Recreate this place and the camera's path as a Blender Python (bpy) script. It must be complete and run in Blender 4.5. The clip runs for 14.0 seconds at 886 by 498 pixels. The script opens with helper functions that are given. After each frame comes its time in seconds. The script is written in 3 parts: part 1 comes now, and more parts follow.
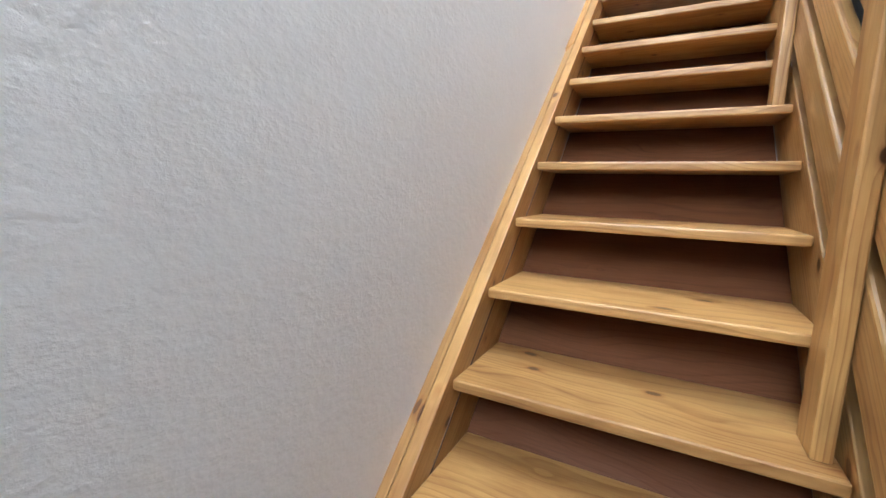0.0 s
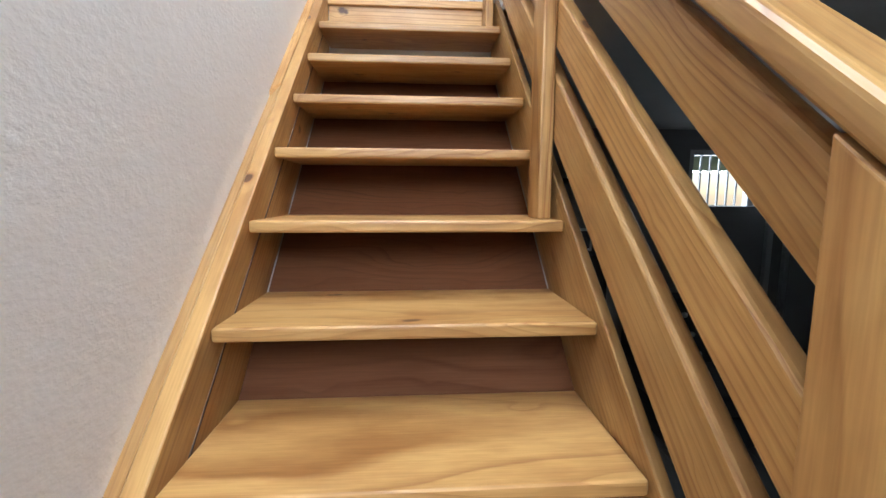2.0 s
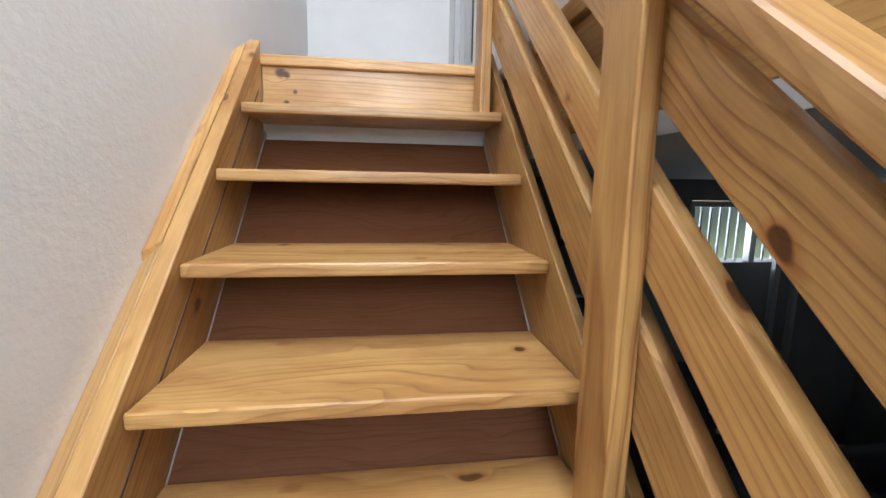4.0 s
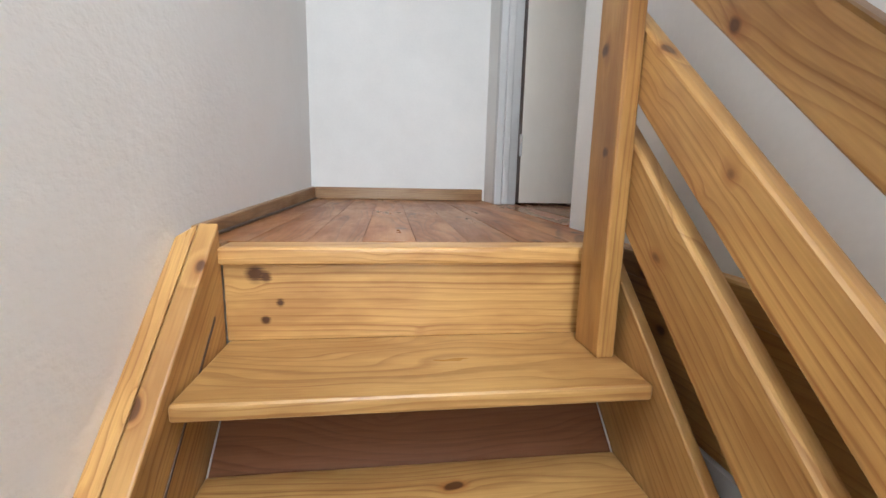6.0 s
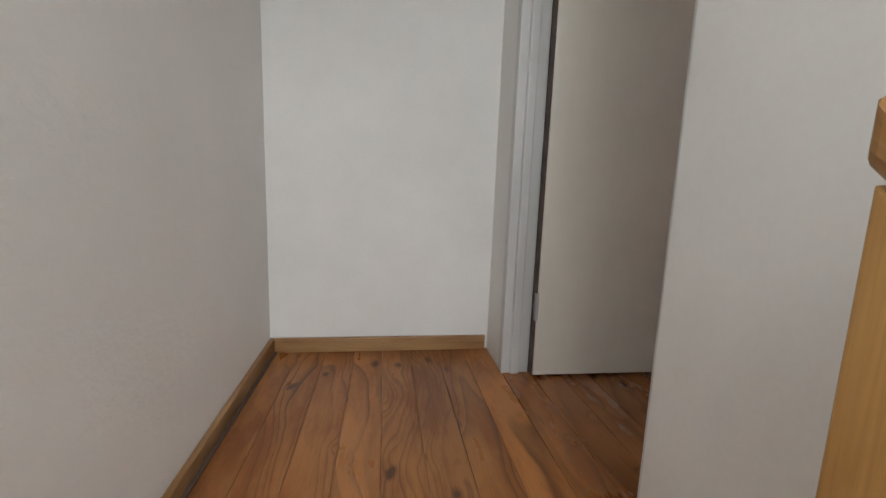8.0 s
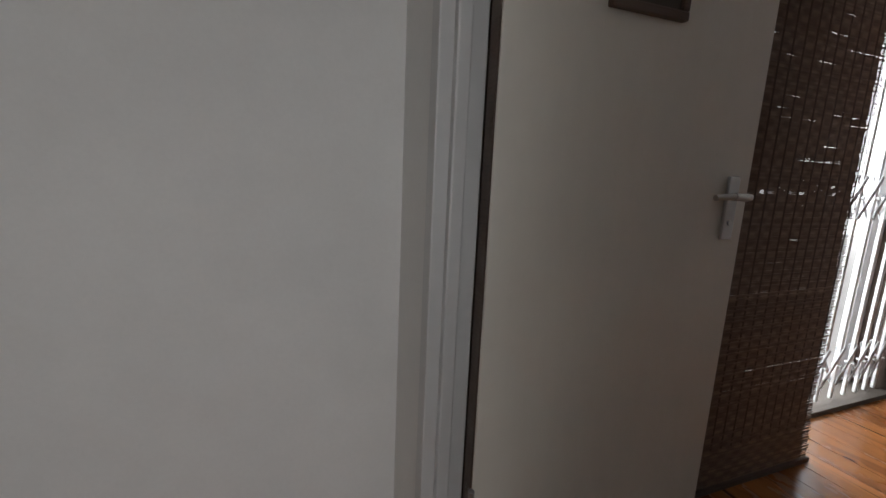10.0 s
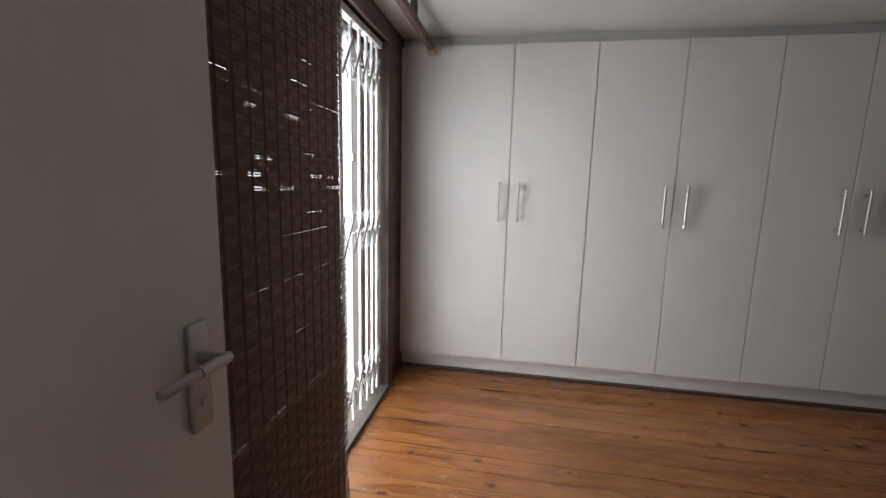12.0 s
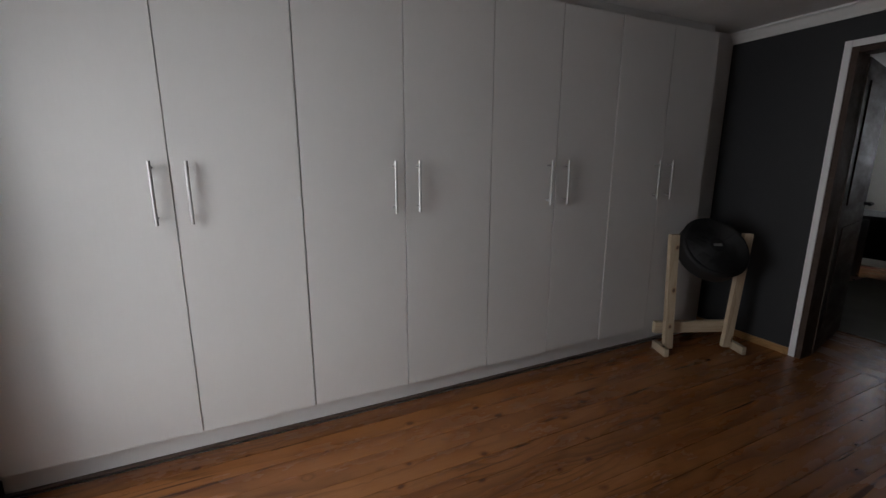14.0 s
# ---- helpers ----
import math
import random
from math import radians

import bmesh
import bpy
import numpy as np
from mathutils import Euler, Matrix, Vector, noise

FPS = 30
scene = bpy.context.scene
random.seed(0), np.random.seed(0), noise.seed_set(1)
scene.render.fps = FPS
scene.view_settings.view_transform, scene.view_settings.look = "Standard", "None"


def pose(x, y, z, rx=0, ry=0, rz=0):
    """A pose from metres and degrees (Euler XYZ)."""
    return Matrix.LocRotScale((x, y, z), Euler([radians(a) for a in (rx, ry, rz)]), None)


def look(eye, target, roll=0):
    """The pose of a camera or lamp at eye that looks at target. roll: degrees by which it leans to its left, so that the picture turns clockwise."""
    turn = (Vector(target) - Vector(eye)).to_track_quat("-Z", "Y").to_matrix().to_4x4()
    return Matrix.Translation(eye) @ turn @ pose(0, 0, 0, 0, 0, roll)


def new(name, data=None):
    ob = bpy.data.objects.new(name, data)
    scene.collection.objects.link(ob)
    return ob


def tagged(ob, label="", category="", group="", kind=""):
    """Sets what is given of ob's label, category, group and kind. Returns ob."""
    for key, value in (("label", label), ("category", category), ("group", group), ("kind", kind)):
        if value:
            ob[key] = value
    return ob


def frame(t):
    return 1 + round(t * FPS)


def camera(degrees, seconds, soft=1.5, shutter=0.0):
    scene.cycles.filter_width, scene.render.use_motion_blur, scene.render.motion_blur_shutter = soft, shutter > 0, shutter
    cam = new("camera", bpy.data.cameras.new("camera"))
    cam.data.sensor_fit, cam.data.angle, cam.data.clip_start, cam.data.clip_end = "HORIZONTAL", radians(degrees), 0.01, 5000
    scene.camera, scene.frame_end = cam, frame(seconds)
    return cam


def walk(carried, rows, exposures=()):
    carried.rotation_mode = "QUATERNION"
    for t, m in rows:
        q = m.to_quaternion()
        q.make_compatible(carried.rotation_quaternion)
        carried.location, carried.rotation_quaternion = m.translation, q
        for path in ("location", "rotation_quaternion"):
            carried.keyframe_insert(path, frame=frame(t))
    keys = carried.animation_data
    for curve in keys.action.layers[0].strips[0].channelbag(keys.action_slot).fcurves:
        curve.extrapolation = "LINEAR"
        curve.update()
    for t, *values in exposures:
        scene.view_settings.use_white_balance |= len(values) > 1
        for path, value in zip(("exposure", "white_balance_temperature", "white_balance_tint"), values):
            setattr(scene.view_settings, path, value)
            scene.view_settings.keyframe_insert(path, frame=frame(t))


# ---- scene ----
cam = camera(92.7, 14.0)
PATH = [
    (0, (0.438, -2.779, -1.239), (-0.492, -1.033, -1.529), 1.6),
    (0.5, (0.39, -2.655, -1.17), (0.134, -0.687, -1.421), 0.6),
    (1, (0.405, -2.43, -1.125), (0.416, -0.448, -1.39), -0.0),
    (1.5, (0.417, -2.225, -1.025), (0.505, -0.244, -1.29), 0.2),
    (2, (0.384, -2.054, -0.89), (0.52, -0.075, -1.143), 0.2),
    (2.2, (0.392, -2.006, -0.858), (0.576, -0.03, -1.106), 0.2),
    (4.3, (0.392, -1.385, -0.338), (0.675, 0.572, -0.635), 1.1),
    (4.5, (0.374, -1.314, -0.29), (0.659, 0.644, -0.582), 1.2),
    (5, (0.319, -1.166, -0.148), (0.571, 0.797, -0.437), 1.5),
    (5.5, (0.331, -1.006, -0.039), (0.58, 0.958, -0.323), 1.4),
    (6, (0.316, -0.805, 0.145), (0.569, 1.147, -0.208), 1.3),
    (6.5, (0.337, -0.69, 0.291), (0.577, 1.267, -0.045), 1.5),
    (7, (0.382, -0.548, 0.431), (0.621, 1.412, 0.111), 1.5),
    (7.5, (0.404, -0.383, 0.524), (0.629, 1.579, 0.212), 1.5),
    (7.7, (0.376, -0.333, 0.609), (0.621, 1.628, 0.298), 1.7),
    (9.8, (0.448, 0.339, 1.004), (1.001, 2.228, 0.647), 2.8),
    (10, (0.534, 0.409, 1.048), (1.249, 2.243, 0.692), 2.6),
    (10.5, (0.626, 0.541, 1.113), (1.86, 2.079, 0.779), 2.4),
    (11, (0.758, 0.674, 1.194), (2.384, 1.794, 0.869), 2.0),
    (11.5, (0.918, 0.691, 1.262), (2.761, 1.402, 0.948), 1.7),
    (12, (1.114, 0.726, 1.28), (3.06, 1.064, 0.969), 1.4),
    (12.5, (1.266, 0.703, 1.302), (3.235, 0.651, 0.958), 0.9),
    (13, (1.399, 0.743, 1.305), (3.333, 0.421, 0.913), 0.7),
    (13.5, (1.65, 0.66, 1.304), (3.517, 0.074, 0.891), 0.5),
    (14, (1.868, 0.533, 1.298), (3.641, -0.294, 0.882), 0.1),
]
walk(cam, [(t, look(eye, target, roll)) for t, eye, target, roll in PATH],
     exposures=[(0, 0.05, 5850, 9), (1, -0.1, 5850, 9), (2, -0.08, 5850, 9), (5, -0.30, 6100, 9), (6.5, -0.52, 6450, 10), (7, -0.74, 6650, 10), (7.7, -0.92, 6800, 10),
                (9.8, -2.1, 6650, 12), (10.5, -1.92, 6800, 12), (11, -1.84, 6800, 12), (11.5, -1.65, 6800, 12), (12, -1.78, 6750, 12), (12.5, -1.92, 6700, 13), (13, -2.1, 6650, 13), (14, -2.4, 6650, 13)])

# ---- plan ----
RISE, GOING, STEPS = 0.19, 0.21, 14
SLOPE = math.atan2(RISE, GOING)
LOW = -RISE * STEPS            # ground floor level; the landing is z = 0
WALL_L = -0.085                # face of the stair's left wall
BACK_Y = 1.49                  # back wall of landing, window wall of bedroom
PART_X0, PART_X1 = 0.833, 0.935  # partition between landing and bedroom
DOOR_Y0, DOOR_Y1 = 0.40, 1.24  # bedroom doorway
WARD_X = 3.815                 # face of the wardrobe doors
CEIL = 2.17
CHAR_Y = -2.726                # charcoal wall
WARD_TOP = 2.105

# ---- light ----
world = bpy.data.worlds.new("sky")
scene.world = world
world.use_nodes = True
wn = world.node_tree
sky = wn.nodes.new("ShaderNodeTexSky")
sky.sky_type = "NISHITA"
sky.sun_disc = False
sky.sun_elevation, sky.sun_rotation = radians(50), radians(30)
wn.links.new(sky.outputs[0], wn.nodes["Background"].inputs[0])
wn.nodes["Background"].inputs[1].default_value = 0.15

sun = new("sun", bpy.data.lights.new("sun", "SUN"))
sun.data.energy, sun.data.angle, sun.data.color = 1.2, radians(14), (1.0, 0.96, 0.9)
sun.matrix_world = look((0, 0, 20), (-6, -9, 0))


def window_light(name, eye, target, w, h, power, color=(0.89, 0.945, 1.0)):
    lamp = bpy.data.lights.new(name, "AREA")
    lamp.shape, lamp.size, lamp.size_y, lamp.energy, lamp.color = "RECTANGLE", w, h, power, color
    ob = new(name, lamp)
    ob.matrix_world = look(eye, target)
    return ob


window_light("daylight_bedroom", (2.84, BACK_Y + 0.34, 1.02), (2.84, 0, 0.72), 1.3, 1.9, 175)
# Unseen window behind the stair, added to light it from the back.
window_light("unseen_stair_window", (0.38, -4.86, 0.9), (0.38, 0, -0.4), 0.9, 1.7, 118)
# Rooflight out of view, added for light from above the treads.
window_light("unseen_rooflight", (0.32, -1.65, CEIL + 0.14), (0.32, -1.60, 0), 0.7, 1.9, 96)
window_light("daylight_lounge", (3.35, BACK_Y + 0.26, -0.74), (3.2, -1.5, -2.0), 1.15, 0.46, 8.0)
window_light("daylight_study", (3.3, -6.6, 1.35), (3.3, -3, 1.0), 1.5, 1.0, 80)



# ---- materials ----
def material(name, rough=0.5, metal=0.0):
    m = bpy.data.materials.new(name)
    m.use_nodes = True
    b = m.node_tree.nodes["Principled BSDF"]
    b.inputs["Roughness"].default_value, b.inputs["Metallic"].default_value = rough, metal
    return m, m.node_tree, b


def node(t, kind, **values):
    n = t.nodes.new(kind)
    for key, value in values.items():
        n.inputs[key].default_value = value
    return n


def ramp(t, stops):
    n = t.nodes.new("ShaderNodeValToRGB")
    while len(n.color_ramp.elements) < len(stops):
        n.color_ramp.elements.new(0.5)
    for e, (at, c) in zip(n.color_ramp.elements, stops):
        e.position, e.color = at, (*c, 1)
    return n


def mix(t, mode, fac, a, b):
    n = t.nodes.new("ShaderNodeMix")
    n.data_type, n.blend_type = "RGBA", mode
    for k, v in ((0, fac), (6, a), (7, b)):
        if hasattr(v, "links"):
            t.links.new(v, n.inputs[k])
        else:
            n.inputs[k].default_value = v if k == 0 else (*v, 1)
    return n.outputs[2]


def maths(t, op, a, b=0.0):
    n = t.nodes.new("ShaderNodeMath")
    n.operation = op
    for k, v in ((0, a), (1, b)):
        if hasattr(v, "links"):
            t.links.new(v, n.inputs[k])
        else:
            n.inputs[k].default_value = v
    return n.outputs[0]


def wood(name, light, dark, knot=(0.060, 0.018, 0.007), rough=0.34, rings=26.0, knots=True, dirt=0.25, relief=0.12, marks=(), rare=0.35, cracks=0.0):
    """Varnished pine, grain along the object's own x."""
    m, t, b = material(name, rough)
    L = t.links.new
    co = t.nodes.new("ShaderNodeTexCoord")
    info = t.nodes.new("ShaderNodeObjectInfo")
    off = t.nodes.new("ShaderNodeCombineXYZ")
    L(maths(t, "MULTIPLY", info.outputs["Random"], 37.0), off.inputs[0])
    L(maths(t, "MULTIPLY", maths(t, "FRACT", maths(t, "MULTIPLY", info.outputs["Random"], 13.7)), 0.26), off.inputs[1])
    L(maths(t, "ADD", maths(t, "MULTIPLY", maths(t, "FRACT", maths(t, "MULTIPLY", info.outputs["Random"], 51.3)), 0.05), 0.03), off.inputs[2])
    add = t.nodes.new("ShaderNodeVectorMath")
    L(co.outputs["Object"], add.inputs[0]), L(off.outputs[0], add.inputs[1])
    # knots
    stretch = t.nodes.new("ShaderNodeMapping")
    stretch.inputs["Scale"].default_value = (6.0, 10.0, 10.0)
    L(add.outputs[0], stretch.inputs[0])
    vor = node(t, "ShaderNodeTexVoronoi", Scale=1.0, Randomness=1.0)
    wob = node(t, "ShaderNodeTexNoise", Scale=13.0, Detail=1.0)
    L(add.outputs[0], wob.inputs["Vector"])
    push = t.nodes.new("ShaderNodeVectorMath")
    push.operation = "SCALE"
    L(wob.outputs["Color"], push.inputs[0])
    push.inputs["Scale"].default_value = 0.3
    bent = t.nodes.new("ShaderNodeVectorMath")
    L(stretch.outputs[0], bent.inputs[0]), L(push.outputs[0], bent.inputs[1])
    L(bent.outputs[0], vor.inputs["Vector"])
    near = t.nodes.new("ShaderNodeMapRange")
    L(vor.outputs["Distance"], near.inputs[0])
    near.inputs[1].default_value, near.inputs[2].default_value = 0.0, 0.34
    near.inputs[3].default_value, near.inputs[4].default_value = 1.0, 0.0
    pull = maths(t, "POWER", near.outputs[0], 2.0)
    # rings
    warp = t.nodes.new("ShaderNodeMapping")
    warp.inputs["Scale"].default_value = (1.35, 4.2, 4.2)
    L(add.outputs[0], warp.inputs[0])
    big = node(t, "ShaderNodeTexNoise", Scale=1.0, Detail=2.0, Roughness=0.5)
    L(warp.outputs[0], big.inputs["Vector"])
    sep = t.nodes.new("ShaderNodeSeparateXYZ")
    L(add.outputs[0], sep.inputs[0])
    yy = maths(t, "ADD", maths(t, "SUBTRACT", sep.outputs[1], 0.13), maths(t, "MULTIPLY", maths(t, "SUBTRACT", big.outputs[0], 0.5), 0.32))
    zz = maths(t, "ADD", sep.outputs[2], maths(t, "MULTIPLY", sep.outputs[0], 0.012))
    r = maths(t, "SQRT", maths(t, "ADD", maths(t, "MULTIPLY", yy, yy), maths(t, "MULTIPLY", zz, zz)))
    r = maths(t, "ADD", maths(t, "MULTIPLY", r, rings * 4.0), maths(t, "MULTIPLY", pull, 1.1))
    lay = t.nodes.new("ShaderNodeCombineXYZ")
    L(maths(t, "MULTIPLY", r, 0.45), lay.inputs[0])
    years = node(t, "ShaderNodeTexNoise", Scale=1.0, Detail=2.0)
    L(lay.outputs[0], years.inputs["Vector"])
    r = maths(t, "ADD", r, maths(t, "MULTIPLY", years.outputs[0], 2.6))
    saw = maths(t, "FRACT", r)
    line = ramp(t, [(0.0, (0.04, 0.04, 0.04)), (0.55, (0.10, 0.10, 0.10)), (0.84, (0.75, 0.75, 0.75)), (0.92, (1, 1, 1)), (1.0, (0.0, 0.0, 0.0))])
    L(saw, line.inputs[0])
    fib = t.nodes.new("ShaderNodeMapping")
    fib.inputs["Scale"].default_value = (9, 260, 260)
    L(add.outputs[0], fib.inputs[0])
    fine = node(t, "ShaderNodeTexNoise", Scale=1.0, Detail=3.0)
    L(fib.outputs[0], fine.inputs["Vector"])
    tone = node(t, "ShaderNodeTexNoise", Scale=1.6, Detail=2.0)
    L(warp.outputs[0], tone.inputs["Vector"])
    f = maths(t, "MULTIPLY", line.outputs[0], ramp_out(t, tone.outputs[0], 0.36, 0.64, (0.5,) * 3, (1.0,) * 3))
    f = maths(t, "MULTIPLY", f, ramp_out(t, years.outputs[0], 0.34, 0.66, (0.42,) * 3, (1.0,) * 3))
    col = mix(t, "MIX", f, light, dark)
    col = mix(t, "MULTIPLY", 0.6, col, ramp_out(t, fine.outputs[0], 0.3, 0.7, (0.72, 0.68, 0.62), (1, 1, 1)))
    lot = maths(t, "ADD", 0.80, maths(t, "MULTIPLY", info.outputs["Random"], 0.36))
    grey = t.nodes.new("ShaderNodeCombineXYZ")
    for k in range(3):
        L(lot, grey.inputs[k])
    col = mix(t, "MULTIPLY", 1.0, col, grey.outputs[0])
    if knots:
        core = ramp(t, [(0.0, (0, 0, 0)), (0.64, (0, 0, 0)), (0.74, (1, 1, 1))])
        L(near.outputs[0], core.inputs[0])
        sel = maths(t, "GREATER_THAN", vor.outputs["Color"], rare)
        halo = ramp_out(t, near.outputs[0], 0.40, 0.66, (0, 0, 0), (0.55,) * 3)
        col = mix(t, "MIX", maths(t, "MULTIPLY", halo, sel), col, tuple(c * k for c, k in zip(dark, (1.0, 0.8, 0.7))))
        col = mix(t, "MIX", maths(t, "MULTIPLY", maths(t, "MULTIPLY", core.outputs[0], sel), 0.82), col, knot)
    for mx, my, mz, mr in marks:
        away = t.nodes.new("ShaderNodeVectorMath")
        away.operation = "SUBTRACT"
        L(co.outputs["Object"], away.inputs[0])
        away.inputs[1].default_value = (mx, my, mz)
        size = t.nodes.new("ShaderNodeVectorMath")
        size.operation = "LENGTH"
        L(away.outputs[0], size.inputs[0])
        rag = maths(t, "ADD", size.outputs["Value"], maths(t, "MULTIPLY", maths(t, "SUBTRACT", fine.outputs[0], 0.5), mr * 0.9))
        col = mix(t, "MIX", ramp_out(t, maths(t, "DIVIDE", rag, mr), 0.45, 1.15, (0.92,) * 3, (0, 0, 0)), col, (0.06, 0.018, 0.007))
    if cracks:
        long = t.nodes.new("ShaderNodeMapping")
        long.inputs["Scale"].default_value = (1.5, 34, 6)
        L(add.outputs[0], long.inputs[0])
        split = node(t, "ShaderNodeTexNoise", Scale=1.0, Detail=2.0, Roughness=0.55, Distortion=0.6)
        L(long.outputs[0], split.inputs["Vector"])
        col = mix(t, "MIX", ramp_out(t, split.outputs[0], 0.655, 0.70, (0, 0, 0), (cracks,) * 3), col, knot)
    stain = node(t, "ShaderNodeTexNoise", Scale=3.0, Detail=4.0, Roughness=0.65)
    smear = t.nodes.new("ShaderNodeMapping")
    smear.inputs["Scale"].default_value = (0.9, 3.2, 3.2)
    L(add.outputs[0], smear.inputs[0])
    L(smear.outputs[0], stain.inputs["Vector"])
    col = mix(t, "MULTIPLY", dirt, col, ramp_out(t, stain.outputs[0], 0.42, 0.62, (1, 1, 1), (0.56, 0.40, 0.30)))
    L(col, b.inputs["Base Color"])
    L(ramp_out(t, stain.outputs[0], 0.3, 0.7, (rough * 0.8,) * 3, (rough * 1.35,) * 3), b.inputs["Roughness"])
    bump = node(t, "ShaderNodeBump", Strength=relief, Distance=0.002)
    L(maths(t, "ADD", fine.outputs[0], maths(t, "MULTIPLY", line.outputs[0], -0.6)), bump.inputs["Height"])
    L(bump.outputs[0], b.inputs["Normal"])
    return m


def ramp_out(t, socket, a, b, ca, cb):
    n = ramp(t, [(a, ca), (b, cb)])
    t.links.new(socket, n.inputs[0])
    return n.outputs[0]


def paint(name, color, rough=0.6, tex=60.0, bump=0.1, stretch=(1, 1, 1), spots=0.06, dist=0.004, metal=0.0):
    m, t, b = material(name, rough, metal)
    L = t.links.new
    co = t.nodes.new("ShaderNodeTexCoord")
    mp = t.nodes.new("ShaderNodeMapping")
    mp.inputs["Scale"].default_value = stretch
    L(co.outputs["Object"], mp.inputs[0])
    n1 = node(t, "ShaderNodeTexNoise", Scale=tex, Detail=4.0, Roughness=0.6)
    L(mp.outputs[0], n1.inputs["Vector"])
    n2 = node(t, "ShaderNodeTexNoise", Scale=1.7, Detail=5.0, Roughness=0.65)
    L(co.outputs["Object"], n2.inputs["Vector"])
    low = tuple(c * (1 - spots * 2) for c in color)
    col = ramp_out(t, n2.outputs[0], 0.3, 0.7, low, color)
    col = mix(t, "MULTIPLY", 0.5, col, ramp_out(t, n1.outputs[0], 0.3, 0.7, (1 - spots,) * 3, (1, 1, 1)))
    L(col, b.inputs["Base Color"])
    bp = node(t, "ShaderNodeBump", Strength=bump, Distance=dist)
    L(n1.outputs[0], bp.inputs["Height"])
    L(bp.outputs[0], b.inputs["Normal"])
    return m


PINE_TONES = ((0.575, 0.338, 0.120), (0.30, 0.122, 0.029))
PINE = wood("varnished_pine", *PINE_TONES, rings=17, dirt=0.5)
RISERPINE = wood("varnished_pine_knotty", *PINE_TONES, rings=17, dirt=0.5, marks=((-0.315, -0.011, 0.058, 0.022), (-0.296, -0.011, 0.052, 0.014), (-0.271, -0.011, 0.0, 0.010), (-0.30, -0.011, -0.035, 0.011)))
POST = wood("varnished_pine_post", (0.50, 0.275, 0.088), (0.20, 0.068, 0.015), rings=22, dirt=0.6, marks=((0.12, 0.02, 0.017, 0.014), (-0.06, -0.012, 0.017, 0.011), (0.34, -0.034, 0.017, 0.024)))
FLOORWOOD = wood("pine_floor", (0.39, 0.158, 0.043), (0.060, 0.017, 0.005), rough=0.32, dirt=0.75, rings=31, relief=0.05, rare=0.5)
ROOMWOOD = wood("bedroom_floor_pine", (0.33, 0.132, 0.042), (0.13, 0.041, 0.012), rough=0.24, dirt=0.5, rings=11, relief=0.04, rare=0.60, cracks=0.9)
SKIRT = wood("skirting_pine", (0.42, 0.24, 0.10), (0.22, 0.11, 0.045), dirt=0.7)
RAW = wood("raw_pine", (0.56, 0.46, 0.33), (0.42, 0.32, 0.20), rough=0.6, dirt=0.2)
SHEET = wood("brown_hardboard", (0.150, 0.062, 0.029), (0.100, 0.039, 0.018), rough=0.45, knots=False, rings=14, dirt=0.2)
SHEET.node_tree.nodes["Principled BSDF"].inputs["Specular IOR Level"].default_value = 0.12
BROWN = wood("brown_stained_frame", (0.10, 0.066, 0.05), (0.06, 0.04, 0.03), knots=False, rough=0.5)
DARKDOOR = wood("dark_stained_door", (0.050, 0.027, 0.017), (0.030, 0.016, 0.010), knots=False, rough=0.55)
PLASTER = paint("textured_plaster", (0.80, 0.785, 0.765), 0.75, 42.0, 0.42, (1, 1, 1.35), 0.03, 0.006)
WHITE = paint("white_wall_paint", (0.80, 0.79, 0.765), 0.65, 90.0, 0.08)
CEILING = paint("ceiling_paint", (0.66, 0.65, 0.63), 0.8, 30.0, 0.08)
DOORPAINT = paint("cream_door_paint", (0.74, 0.71, 0.64), 0.45, 25.0, 0.05, (1, 1, 0.2))
STEEL_FRAME = paint("grey_gloss_frame", (0.60, 0.60, 0.59), 0.4, 40.0, 0.04)
WARDROBE = paint("white_grained_foil", (0.70, 0.688, 0.67), 0.42, 160.0, 0.16, (1, 1, 0.05), 0.03, 0.001)
CHARCOAL = paint("charcoal_wall_paint", (0.020, 0.021, 0.024), 0.6, 60.0, 0.12)
CORNICE = paint("white_cornice", (0.78, 0.77, 0.75), 0.6, 40.0, 0.05)
NICKEL = paint("satin_nickel", (0.56, 0.55, 0.54), 0.45, 200.0, 0.03, metal=1.0)
# Backlight shade of the white gate's straps, put into their colour.
STRAP = paint("shade_grey_strap", (0.48, 0.48, 0.49), 0.5, 80.0, 0.1)
BEAD = paint("white_sealant", (0.46, 0.44, 0.41), 0.6, 80.0, 0.2)
CHROME = paint("brushed_steel", (0.52, 0.52, 0.52), 0.5, 200.0, 0.03, metal=1.0)
GATE = paint("white_powder_coat", (0.86, 0.86, 0.86), 0.4, 60.0, 0.05)
DARK = paint("dark_fabric", (0.03, 0.03, 0.035), 0.85, 120.0, 0.2)
BLACK = paint("black_plastic", (0.009, 0.009, 0.010), 0.65, 120.0, 0.05)
TILE = paint("grey_floor_tile", (0.22, 0.22, 0.225), 0.28, 9.0, 0.05, spots=0.12)
GREYWALL = paint("grey_wall_paint", (0.20, 0.20, 0.20), 0.7, 60.0, 0.1)
CONCRETE = paint("pale_concrete", (0.55, 0.54, 0.52), 0.85, 14.0, 0.3)
def sky_glare():
    m, t, b = material("overcast_glare", 1.0)
    b.inputs["Base Color"].default_value = (0, 0, 0, 1)
    b.inputs["Emission Color"].default_value = (0.93, 0.97, 1.0, 1)
    b.inputs["Emission Strength"].default_value = 15.0
    return m


GLARE = sky_glare()
GRASS = paint("dry_lawn", (0.10, 0.12, 0.05), 0.95, 6.0, 0.5)



